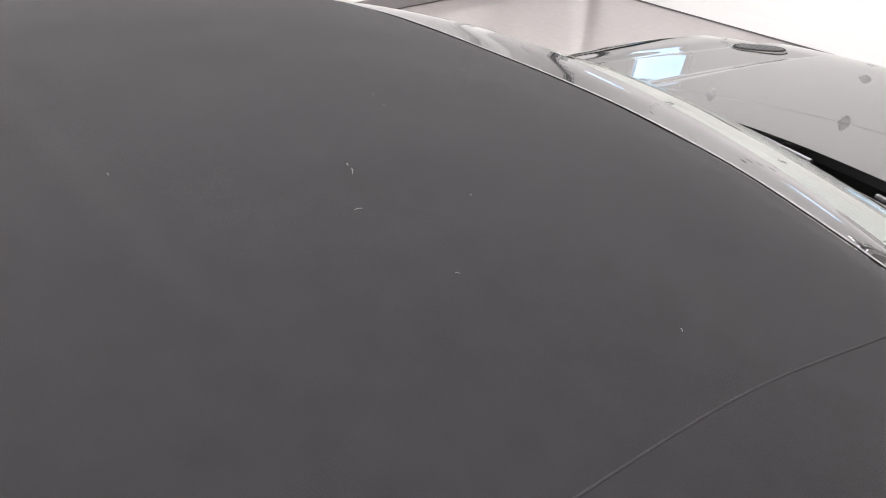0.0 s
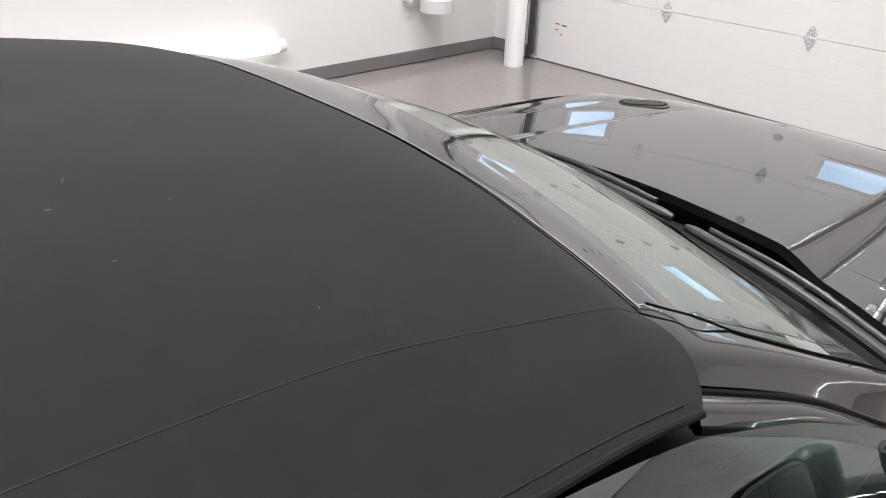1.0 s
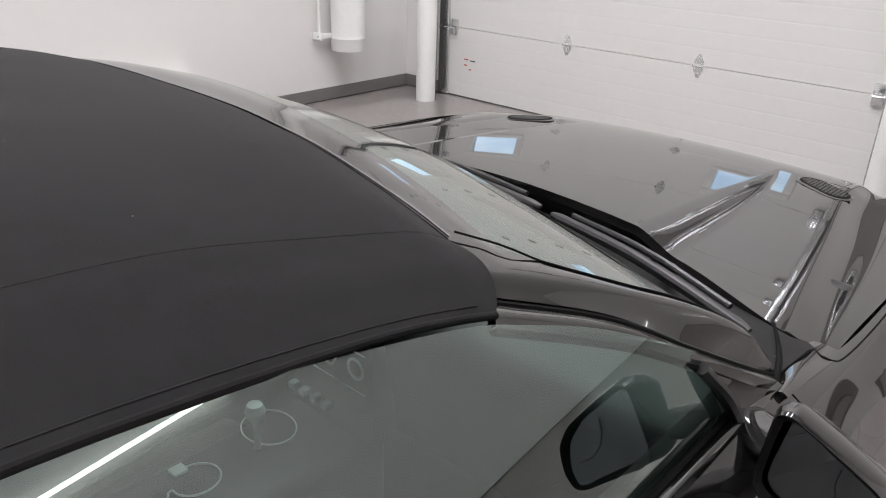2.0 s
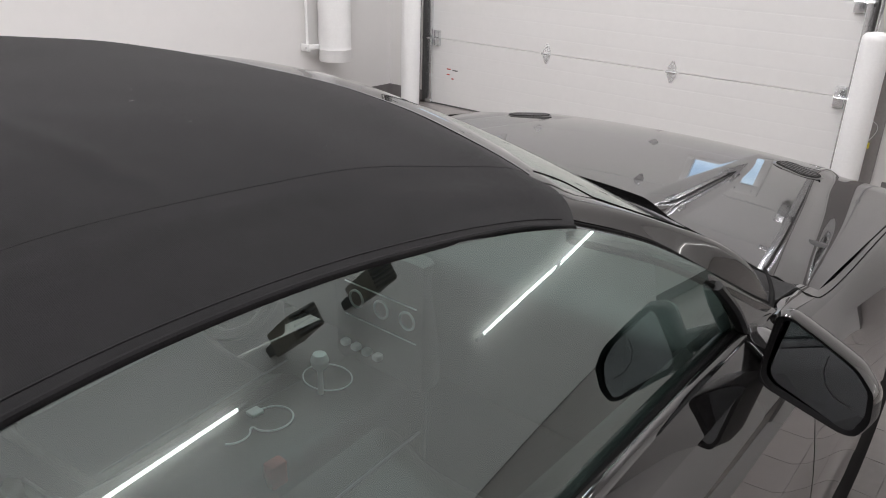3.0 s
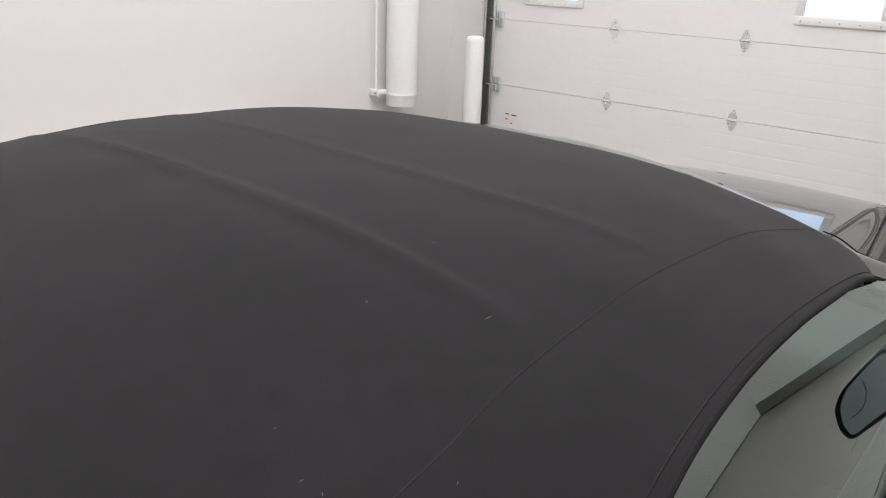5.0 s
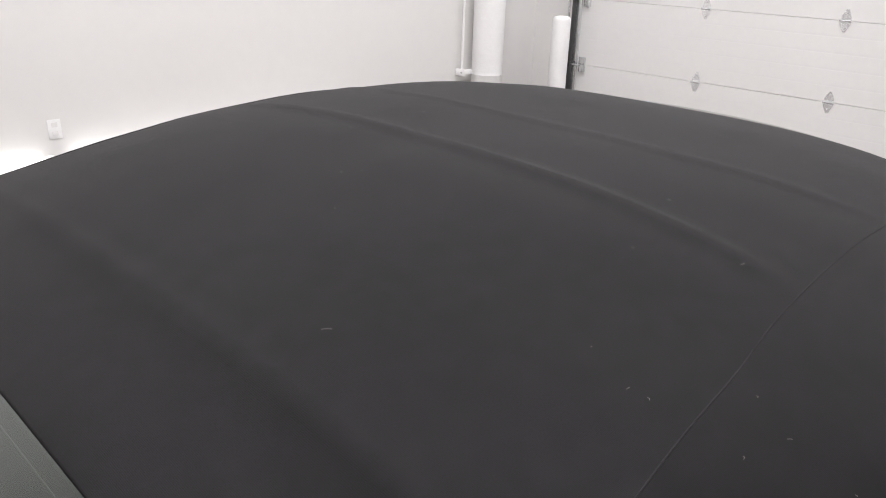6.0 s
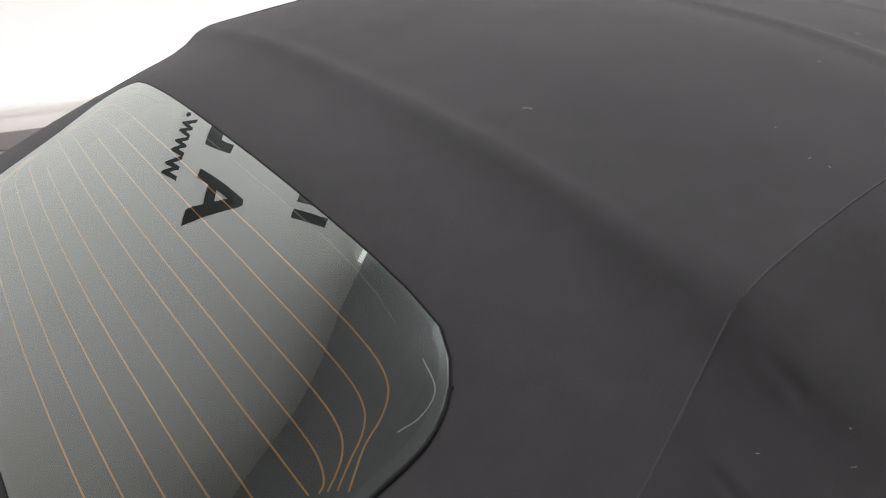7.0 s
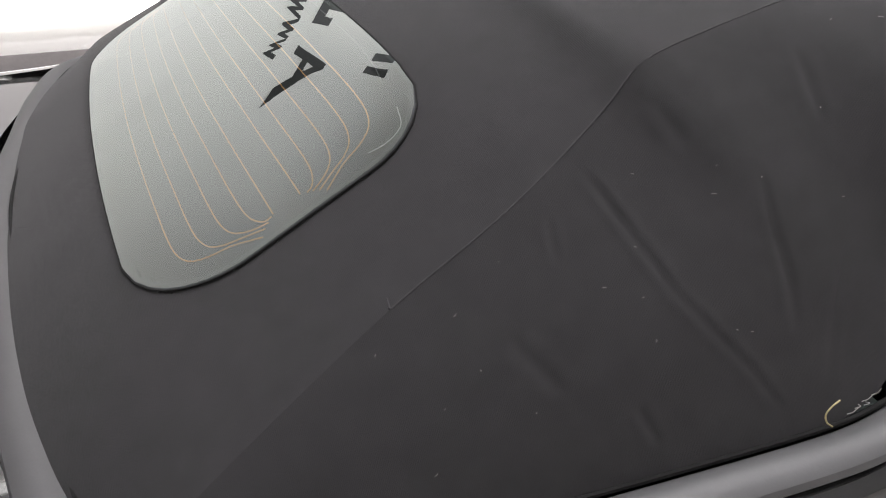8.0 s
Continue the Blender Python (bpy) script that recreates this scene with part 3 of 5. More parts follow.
def body_side(y0, y1, n):
    rows = []
    for y in np.linspace(y0, y1, n):
        p = side_profile(y)
        p = [np.array(q) for q in p]
        strip = [p[0] + (p[1] - p[0]) * g + np.array([0.5, 0, 0.86]) * 0.006 * g * (1 - g) for g in np.linspace(0, 1, 5)]
        face = [p[1] + (p[2] - p[1]) * g for g in np.linspace(0, 1, 7)]
        scoop = [p[2] + (p[3] - p[2]) * g - np.array([0.88, 0, 0.47]) * 0.003 * g * (1 - g) for g in np.linspace(0, 1, 7)]
        rows.append([tuple(q) for q in np.vstack([strip, face[1:], scoop[1:], spline(p[3:], 12)[1:]])])
    cut = lambda c: any(math.hypot(c[1] - ay, c[2] - 0.34) < 0.375 for ay in AXLES)
    return sheet(rows, 0.012, skip=cut, up=(1, 0, 0.3))


for nm, a, b, n, lab in (("front_fender", 0.495, 2.12, 68, "glossy dark front fender"), ("door_panel", -0.845, 0.489, 41, "glossy dark door skin"), ("rear_quarter", -2.35, -0.851, 64, "glossy dark rear quarter panel")):
    r = body_side(a, b, n)
    l = mirrored(r)
    part(nm, r, M_PAINT, car, lab, angle=14)
    part(nm, l, M_PAINT, car, lab, angle=14)

# trunk lid and rear
rows = []
for f in np.linspace(0, 1, 14):
    row = []
    for x in np.linspace(-0.74, 0.74, 21):
        y0 = -1.885 + 0.13 * (abs(x) / 0.74) ** 2
        y = y0 + f * (-2.40 - y0 + 0.1 * (x / 0.74) ** 2)
        row.append((x, y, 0.968 + 0.02 * f - 0.05 * f * f - 0.02 * (x / 0.74) ** 2))
    rows.append(row)
part("trunk_lid", sheet(rows, 0.02), M_PAINT, car, "glossy dark trunk lid")
rows = [[(x, -2.40 + 0.1 * (x / 0.74) ** 2 - 0.06 * math.sin(f * 3.1), 0.955 - 0.70 * f) for x in np.linspace(-0.80, 0.80, 17)] for f in np.linspace(0, 1, 9)]
part("rear_bumper", sheet(rows, 0.02, up=(0, -1, 0)), M_PAINT, car)
rows = [[(x, 2.10 - 0.25 * x * x + 0.10 * math.sin(f * 2.8), 0.80 - 0.60 * f) for x in np.linspace(-0.78, 0.78, 17)] for f in np.linspace(0, 1, 9)]
part("front_bumper", sheet(rows, 0.02, up=(0, 1, 0)), M_PAINT, car)
# rear belt rail round the top
rail = [(0.846, -1.04, 1.030), (0.853, -1.09, 1.024), (0.855, -1.15, 1.021), (0.845, -1.26, 1.015), (0.824, -1.42, 1.003), (0.790, -1.595, 0.983), (0.72, -1.739, 0.972), (0.53, -1.795, 0.971), (0.3, -1.822, 0.972), (0, -1.846, 0.973)]
rail = rail + [(-x, y, z) for x, y, z in rail[-2::-1]]
part("belt_rail", sweep(spline(rail, 120), 0.0215, 12, 0.5), M_RAIL, car, "satin dark grey belt rail round the fabric top")

inner_rail = [(x * 0.974, y + 0.022 * (1 if abs(x) < 0.75 else 0.3), z + 0.009) for x, y, z in spline(rail, 120)]
part("rail_seal", sweep(inner_rail, 0.003, 8), M_RUBBER, car, "black rubber lip between rail and fabric")

# windshield
COWL_Y = ([0, 0.2, 0.5, 0.72, 0.80], [0.80, 0.755, 0.64, 0.555, 0.515])
HEAD = [(x, 0.10 - 0.12 * x * x, 1.346 - 0.20 * x * x - 0.08 * x**4) for x in np.linspace(-0.64, 0.64, 33)]
COWL = [(x, float(np.interp(abs(x), *COWL_Y)), 0.985) for x in np.linspace(-0.775, 0.775, 33)]
rows = []
for f in np.linspace(0, 1, 15):
    row = []
    for a, b in zip(HEAD, COWL):
        p = np.array(a) + (np.array(b) - a) * f
        p[2] += 0.035 * 4 * f * (1 - f)
        row.append(p)
    rows.append(row)
part("windshield", sheet(rows, 0.0), M_SCREEN, car, "tinted laminated windshield", angle=80)


P_OUT = spline([(0.648, -0.03, 1.262), (0.70, 0.13, 1.20), (0.742, 0.27, 1.12), (0.773, 0.42, 1.035), (0.785, 0.50, 0.993)], 28)
P_IN = spline([(0.610, 0.082, 1.258), (0.634, 0.12, 1.240), (0.676, 0.205, 1.202), (0.711, 0.294, 1.162), (0.741, 0.419, 1.090), (0.770, 0.515, 1.005)], 28)
P_LOW = spline([(0.684, -0.05, 1.247), (0.730, 0.13, 1.172), (0.766, 0.27, 1.095), (0.792, 0.40, 1.017), (0.803, 0.475, 0.975)], 28)


def screen_z(x, y):
    """Height of the windshield's glass."""
    y0, z0 = 0.10 - 0.12 * x * x, 1.346 - 0.20 * x * x - 0.08 * x**4
    f = (y - y0) / (float(np.interp(abs(x), *COWL_Y)) - y0)
    return z0 + (0.985 - z0) * f + 0.14 * f * (1 - f)


pairs = []
for x in np.linspace(0, 0.585, 22):
    e = top_point(0, x / 0.592)
    xi = x * 0.592 / 0.585
    yi = 0.102 - 0.12 * xi * xi
    pairs.append(((x, e[1] + 0.004, e[2] - 0.004), (xi, yi, screen_z(xi, yi) + 0.004)))
pairs += [((0.612, -0.016, 1.286), (0.596, 0.064, 1.267)), ((0.632, -0.026, 1.273), (0.602, 0.072, 1.263))]
pairs += list(zip(P_OUT, P_IN))
rows = []
for k, (a, b) in enumerate(pairs):
    a, b = np.array(a), np.array(b)
    blend = min(max((k - 21) / 14, 0), 1)
    m = (a + b) / 2 + (1 - blend) * np.array([0, 0, 0.005]) + blend * np.array([0.017, 0.0, 0.029]) * min(1, np.linalg.norm(a - b) / 0.13)
    rows.append(spline([a, m, b], 9))
rows = [[p * np.array([-1, 1, 1]) for p in r] for r in rows[:0:-1]] + rows
part("windshield_frame", sheet(rows, 0.014, up=(0, 0.3, 1)), M_PAINT, car, "glossy dark windshield header and pillars", angle=50)
F_OUT = [(x, 0.092 - 0.12 * x * x) for x in np.linspace(0, 0.59, 20)] + [(p[0], p[1]) for p in P_IN[2:]]
F_IN = spline([(0, 0.140), (0.2, 0.147), (0.4, 0.166), (0.50, 0.182), (0.562, 0.215), (0.605, 0.285), (0.645, 0.39), (0.70, 0.515)], len(F_OUT))
rows = [[(a[0], a[1], screen_z(*a) - 0.003), (b[0], b[1], screen_z(*b) - 0.003)] for a, b in zip(F_OUT, F_IN)]
rows = [[(-x, y, z) for x, y, z in r] for r in rows[:0:-1]] + rows
part("screen_border", sheet(rows, 0.001), M_FRIT, car, "dark printed border of the windshield")
lip = [np.array(a) + np.array([0, 0.001, 0.002]) for a, b in pairs[:22]]
lip = [p * np.array([-1, 1, 1]) for p in lip[:0:-1]] + lip
part("header_gap", sweep([p + np.array([0, 0.004, -0.0015]) for p in lip], 0.0008, 6), M_RUBBER, car, "black rubber lip before the fabric's front edge")
part("header_strip", sweep([p + np.array([0, 0.0055, -0.0010]) for p in lip], 0.0009, 6), M_STRIP, car, "thin dull silver strip along the fabric's front edge")
corner = [(0.586, -0.002, 1.303), (0.600, 0.022, 1.2925), (0.609, 0.052, 1.278)] + [tuple(p + np.array([0.001, 0, 0.001])) for p in P_IN[3:]]
for sgn in (1, -1):
    part("screen_gap", sweep([(sgn * x, y, z) for x, y, z in spline(corner, 60)], 0.0013, 6), M_RUBBER, car, "black gap between pillar and windshield")
rows = []
for a, b in zip(P_OUT + np.array([0.003, 0, -0.005]), P_LOW):
    rows.append(spline([a, (a + b) / 2 + np.array([0.006, 0, 0.006]), b], 7))
pb = sheet(rows, 0.012, up=(1, 0.3, 1))
pl_ = mirrored(pb)
part("pillar_trim", pb, M_PAINT, car, "glossy dark strip under the pillar")
part("pillar_trim", pl_, M_PAINT, car, "glossy dark strip under the pillar")
for sgn in (1, -1):
    part("pillar_boot", sweep(spline([(sgn * 0.722, 0.685, 0.975), (sgn * 0.750, 0.625, 0.981), (sgn * 0.775, 0.565, 0.984), (sgn * 0.790, 0.515, 0.986), (sgn * 0.798, 0.482, 0.984)], 24), np.linspace(0.003, 0.0065, 24), 8), M_RUBBER, car, "black rubber boot at the pillar's foot")
    part("pillar_seal", sweep([(sgn * (x + 0.003), y, z - 0.006) for x, y, z in P_OUT], 0.0042, 8), M_RUBBER, car, "black rubber pillar seal")
    part("window_seal", sweep([(sgn * (x - 0.003), y, z - 0.003) for x, y, z in P_LOW], 0.0055, 8), M_RUBBER, car, "black rubber window seal")

# side windows

def window_x(y, z):
    """The gently curved plane in which the side glass lies."""
    h, y = z - 0.995, max(y, -0.85)
    return 0.7923 - 0.0278 * y + 0.0302 * y * y - 0.2599 * h - 0.1 * h * h + 0.15 * y * h


UP_ = [(0.270, 1.115), (0.19, 1.158), (0.06, 1.222), (-0.05, 1.264), (-0.11, 1.284), (-0.22, 1.306), (-0.38, 1.330), (-0.55, 1.338), (-0.7, 1.330), (-0.83, 1.311)]


def window(y_low, y_up, upper, n=40, m=8):
    rows = []
    for f in np.linspace(0, 1, n):
        ya, yb = y_low[0] + f * (y_low[1] - y_low[0]), y_up[0] + f * (y_up[1] - y_up[0])
        zb = at(upper, yb)
        rows.append([(window_x(ya + g * (yb - ya), 0.985 + g * (zb - 0.985)), ya + g * (yb - ya), 0.985 + g * (zb - 0.985)) for g in np.linspace(0, 1, m)])
    return sheet(rows, 0.0, up=(1, 0, 0.3))


wr = window((0.338, -0.838), (0.262, -0.85), UP_)
wl = mirrored(wr)
part("side_window", wr, M_GLASS, car, "green-tinted door glass, closed", angle=80)
part("side_window", wl, M_GLASS, car, "green-tinted door glass, closed", angle=80)
wr = window((-0.840, -1.10), (-0.852, -1.03), [(-0.84, 1.31), (-0.92, 1.275), (-0.96, 1.215), (-1.03, 1.09)], 14)
wl = mirrored(wr)
part("quarter_window", wr, M_GLASS, car, "small green-tinted quarter glass", angle=80)
part("quarter_window", wl, M_GLASS, car, "small green-tinted quarter glass", angle=80)

# ---- car details ----
# rear window: dark printed border, heater wires and aerial
bm = bmesh.new()
rin, rout = ring_point(0.98, 0.0005), ring_point(1.0, 0.0005)
va, vb = [bm.verts.new(p) for p in rin], [bm.verts.new(p) for p in rout]
for k in range(96):
    bm.faces.new((va[k], va[(k + 1) % 96], vb[(k + 1) % 96], vb[k]))
bmesh.ops.recalc_face_normals(bm, faces=bm.faces[:])
part("window_border", bm, M_FRIT, rear_window, "dark printed border of the glass")


def on_glass(u, v, lift=0.0012):
    return glass_point(u, v) + np.array([0, -0.55, 0.83]) * lift


WIRES = [(0.155, 0.383, 0.972), (0.232, 0.400, 0.958), (0.308, 0.417, 0.948), (0.383, 0.433, 0.940), (0.452, 0.450, 0.930), (0.545, 0.535, 0.930), (0.618, 0.552, 0.935), (0.695, 0.568, 0.945), (0.772, 0.585, 0.955), (0.848, 0.602, 0.972)]
for v, vend, uend in WIRES:
    for sgn in (-1, 1):
        turn = vend - v
        path = [(u, v) for u in np.linspace(0, 0.76, 12)] + [(0.84, v + 0.03 * turn), (0.89, v + 0.14 * turn), (0.918, v + 0.36 * turn), (0.935, v + 0.65 * turn), (uend, vend)]
        if abs(turn) < 0.03:
            path = [(u, v) for u in np.linspace(0, uend, 12)]
        part("heater_wire", sweep(spline([on_glass(sgn * u, w) for u, w in path], 48), 0.00085, 5), M_COPPER, rear_window)
part("aerial_wire", sweep([on_glass(u, 0.045 + 0.03 * (u / 0.8) ** 8) for u in np.linspace(-0.78, 0.80, 24)], 0.0008, 5), M_GREYTRIM, rear_window)
part("aerial_wire", sweep(spline([on_glass(0.89, 0.085), on_glass(0.945, 0.11), on_glass(0.962, 0.17), on_glass(0.955, 0.23)], 12), 0.0006, 5), M_GREYPL, rear_window)

# added dark sheet under the rear window, hides the lit patch in the cabin
rows = [[top_point(s, q) - np.array([0, 0.01, 0.075]) for q in np.linspace(-0.93, 0.93, 15)] for s in np.linspace(s_at(-1.30), s_at(-1.80), 12)]
part("rear_glass_backing", sheet(rows, 0.01), M_TRIM, car, "added dark sheet under the rear window glass")

# fender corners beside the cowl
for sgn in (1, -1):
    rows = []
    for y in np.linspace(0.46, 0.745, 14):
        z = at([(k, SIDES[k][0][0]) for k in sy], y)
        xi = float(np.interp(y, [0.46, 0.52, 0.60, 0.70, 0.745], [0.806, 0.795, 0.765, 0.752, 0.76]))
        rows.append([(sgn * (xi + g * (0.826 - xi)), y, z - 0.004 + 0.006 * math.sin(g * 3.0)) for g in np.linspace(0, 1, 6)])
    part("fender_corner", sheet(rows, 0.008), M_PAINT, car, "glossy dark fender corner beside the cowl")


def top_z(x, y):
    """Height of the hood or of the fender's top."""
    if x < 0.818 and y > hood_rear(x):
        return hood_z(x, y)
    p = side_profile(y)
    return float(np.interp(x, [p[0][0], p[1][0], p[2][0]], [p[0][2], p[1][2], p[2][2]]))


for sgn in (1, -1):
    gap = spline([(0.735, 0.712), (0.766, 0.716), (0.790, 0.70), (0.809, 0.680), (0.824, 0.69), (0.832, 0.73), (0.834, 0.92), (0.832, 1.2), (0.828, 1.5), (0.822, 1.8)], 90)
    part("panel_gap", sweep([(sgn * x, y, top_z(x, y) + 0.0004) for x, y in gap], 0.0022, 6), M_RUBBER, car, "black gap between hood and fender")
# hem along the roof's side edge
for sgn in (1, -1):
    hem = [side_point(t, 0.90) * np.array([sgn, 1, 1]) + np.array([0.0005 * sgn, 0, 0]) for t in np.linspace(0.015, 0.50, 70)]
    part("hem_stitch", sweep(hem, 0.0008, 6), M_SEAM, car, "stitched hem along the fabric edge")

# cowl and wipers
rows = []
for x in np.linspace(-0.79, 0.79, 41):
    yb = float(np.interp(abs(x), [0, 0.2, 0.5, 0.72, 0.8], [0.79, 0.745, 0.63, 0.57, 0.52]))
    yh = hood_rear(x) + 0.05
    rows.append([(x, yb - 0.01, 0.982), (x, yb + 0.25 * (yh - yb), 0.972), (x, yb + 0.6 * (yh - yb), 0.962), (x, yh, 0.93)])
part("cowl_panel", sheet(rows, 0.01), M_COWL, car, "black plastic cowl panel under the wipers", angle=30)


def wiper(a, b, pivot, sgn):
    a, b, pivot = np.array(a), np.array(b), np.array(pivot)
    w = part("wiper_arm", sweep(spline([pivot, pivot + (0.02, -0.035, 0.018), (a * 0.45 + b * 0.55) + (0, 0.012, 0.022)], 20), np.linspace(0.014, 0.009, 20), 8, 0.6), M_PLASTIC, car, "black wiper arm")
    part("wiper_blade", sweep(spline([a, (a + b) / 2 + (0, 0.004, 0.012), b], 24), np.r_[0.006, np.full(22, 0.011), 0.006], 8, 0.7), M_WIPER, w, "black wiper blade")
    part("wiper_spoiler", sweep(spline([a * 0.9 + b * 0.1 + (0, 0.020, 0.010), (a + b) / 2 + (0, 0.026, 0.020), a * 0.1 + b * 0.9 + (0, 0.020, 0.010)], 24), 0.006, 8), M_WIPER, w, "black wiper spoiler")
    part("wiper_rubber", sweep(spline([a - (0, 0.006, 0.006), (a + b) / 2 + (0, -0.004, 0.002), b - (0, 0.006, 0.006)], 20), 0.003, 6), M_RUBBER, w)
    part("wiper_cap", lathe([(0.018, -0.02), (0.018, 0.0), (0.014, 0.008), (0, 0.011)], 16), M_PLASTIC, w).matrix_world = Matrix.Translation(pivot)
    return w


wiper((-0.40, 0.815, 1.004), (0.163, 0.782, 1.006), (0.02, 0.845, 0.996), 1)
wiper((0.205, 0.766, 1.006), (0.712, 0.602, 0.990), (0.50, 0.735, 0.985), 1)

# hood vents
for sgn in (1, -1):
    c, y = 0.505 * sgn, 1.655
    ang = math.atan2(-0.5, 0.85 * sgn)
    M = Matrix.Translation((c, y, hood_z(c, y) + 0.004)) @ Matrix.Rotation(0.07 * sgn, 4, "Y") @ Matrix.Rotation(-0.03, 4, "X") @ Matrix.Rotation(ang, 4, "Z")
    ringp = []
    for a in np.linspace(0, 2 * math.pi, 40, endpoint=False):
        ex, ey = math.cos(a), math.sin(a)
        ringp.append(((0.042 if ex > 0 else -0.042) + 0.035 * ex, 0.035 * ey, 0.0))
    bm = bmesh.new()
    bm.faces.new([bm.verts.new(p) for p in ringp])
    vent = part("hood_vent", bm, M_TRIM, car, "black mesh hood vent")
    part("vent_rim", sweep(ringp + ringp[:1], 0.003, 8, 0.7, cap=False), M_TRIM, vent).matrix_world = Matrix.Identity(4)
    gb = bmesh.new()
    for i in range(-7, 8):
        for k in range(-3, 4):
            px, py = i * 0.0115 + (k % 2) * 0.00575, k * 0.010
            if math.hypot(max(abs(px) - 0.042, 0), py) < 0.031:
                hexr = [gb.verts.new((px + 0.0068 * math.cos(a), py + 0.0068 * math.sin(a), 0.003)) for a in np.arange(6) * math.pi / 3 + 0.5]
                hexi = [gb.verts.new((px + 0.0048 * math.cos(a), py + 0.0048 * math.sin(a), 0.003)) for a in np.arange(6) * math.pi / 3 + 0.5]
                for n in range(6):
                    gb.faces.new((hexr[n], hexr[(n + 1) % 6], hexi[(n + 1) % 6], hexi[n]))
    part("vent_mesh", gb, M_GREYTRIM, vent)
    sb = bmesh.new()
    so, si = [sb.verts.new((p[0] * 1.14, p[1] * 1.30, -0.003)) for p in ringp], [sb.verts.new((p[0], p[1], 0.001)) for p in ringp]
    for n in range(40):
        sb.faces.new((so[n], so[(n + 1) % 40], si[(n + 1) % 40], si[n]))
    part("vent_surround", sb, M_PAINT, vent)
    vent.matrix_world = M

# side mirrors
def side_mirror(sgn):
    def sx(p):
        return (sgn * p[0], p[1], p[2])

    face = [(0.867, 1.088), (0.882, 1.094), (0.933, 1.072), (0.988, 1.046), (1.015, 1.016), (1.019, 0.971), (1.006, 0.943), (0.986, 0.940), (0.872, 0.968), (0.859, 0.981), (0.859, 1.004)]
    face = even(face + face[:1], 61)[:-1]
    face = (np.roll(face, 1, 0) + 2 * face + np.roll(face, -1, 0)) / 4
    cx, cz = face[:, 0].mean(), face[:, 1].mean()
    layers = [(0.284, 0.93), (0.250, 0.975), (0.250, 1.0), (0.265, 1.05), (0.298, 1.05), (0.328, 0.95), (0.350, 0.75), (0.362, 0.48), (0.366, 0.2)]
    rg = [[np.array(sx((cx + (x - cx) * f, yy - 0.02 * (x - 0.85), cz + (z - cz) * f - 0.3 * max(0, yy - 0.265)))) for x, z in face] for yy, f in layers]
    n = len(face)

    def shell(low):
        """The painted cap, or the black lower half of the housing."""
        bm = bmesh.new()
        vs = [[bm.verts.new(p) for p in ring] for ring in rg]
        for a, b in zip(vs, vs[1:]):
            for k in range(n):
                if ((face[k][1] + face[(k + 1) % n][1]) / 2 < cz - 0.008) == low:
                    bm.faces.new((a[k], a[(k + 1) % n], b[(k + 1) % n], b[k]))
        if not low:
            bm.faces.new(vs[0])
            bm.faces.new(vs[-1])
        bmesh.ops.delete(bm, geom=[v for v in bm.verts if not v.link_faces], context="VERTS")
        bmesh.ops.recalc_face_normals(bm, faces=bm.faces[:])
        return bm

    h = part("side_mirror", shell(False), M_PAINT, car, "glossy dark door mirror", angle=40)
    part("mirror_underside", shell(True), M_PLASTIC, h, "black plastic underside of the mirror", angle=40)
    bm = bmesh.new()
    ra = [bm.verts.new(sx((cx + (x - cx) * 1.005, 0.2475 - 0.02 * (x - 0.85), cz + (z - cz) * 1.005))) for x, z in face]
    rb = [bm.verts.new(sx((cx + (x - cx) * 0.90, 0.254 + YAW * 0.6 * (cx - x), cz + (z - cz) * 0.88))) for x, z in face]
    for k in range(n):
        bm.faces.new((ra[k], ra[(k + 1) % n], rb[(k + 1) % n], rb[k]))
    bmesh.ops.recalc_face_normals(bm, faces=bm.faces[:])
    part("mirror_bezel", bm, M_TRIM, h, "black plastic bezel")

    def pane_y(x, z):
        return 0.264 - YAW * (x - cx) + PITCH * (z - cz)

    bm = bmesh.new()
    bm.faces.new([bm.verts.new(sx((cx + (x - cx) * 0.93, pane_y(cx + (x - cx) * 0.93, cz + (z - cz) * 0.92), cz + (z - cz) * 0.92))) for x, z in face])
    bmesh.ops.recalc_face_normals(bm, faces=bm.faces[:])
    part("mirror_pane", bm, M_MIRROR, h, "mirror glass")
    line = ((0.944, 1.043), (0.942, 1.021), (0.949, 1.001), (0.965, 0.987), (0.990, 0.981))
    part("mirror_line", sweep([sx((x, pane_y(x, z) - 0.0008, z)) for x, z in line], 0.0008, 5), M_PLASTIC, h, "thin dark line across the mirror glass")
    foot = sweep(spline([sx((0.795, 0.372, 0.975)), sx((0.83, 0.352, 0.984)), sx((0.885, 0.318, 0.995))], 10), np.linspace(0.046, 0.036, 10), 12, 0.55)
    part("mirror_foot", foot, M_PAINT, h, "glossy dark mirror foot")


YAW, PITCH = 0.10, 0.15
side_mirror(1)
side_mirror(-1)

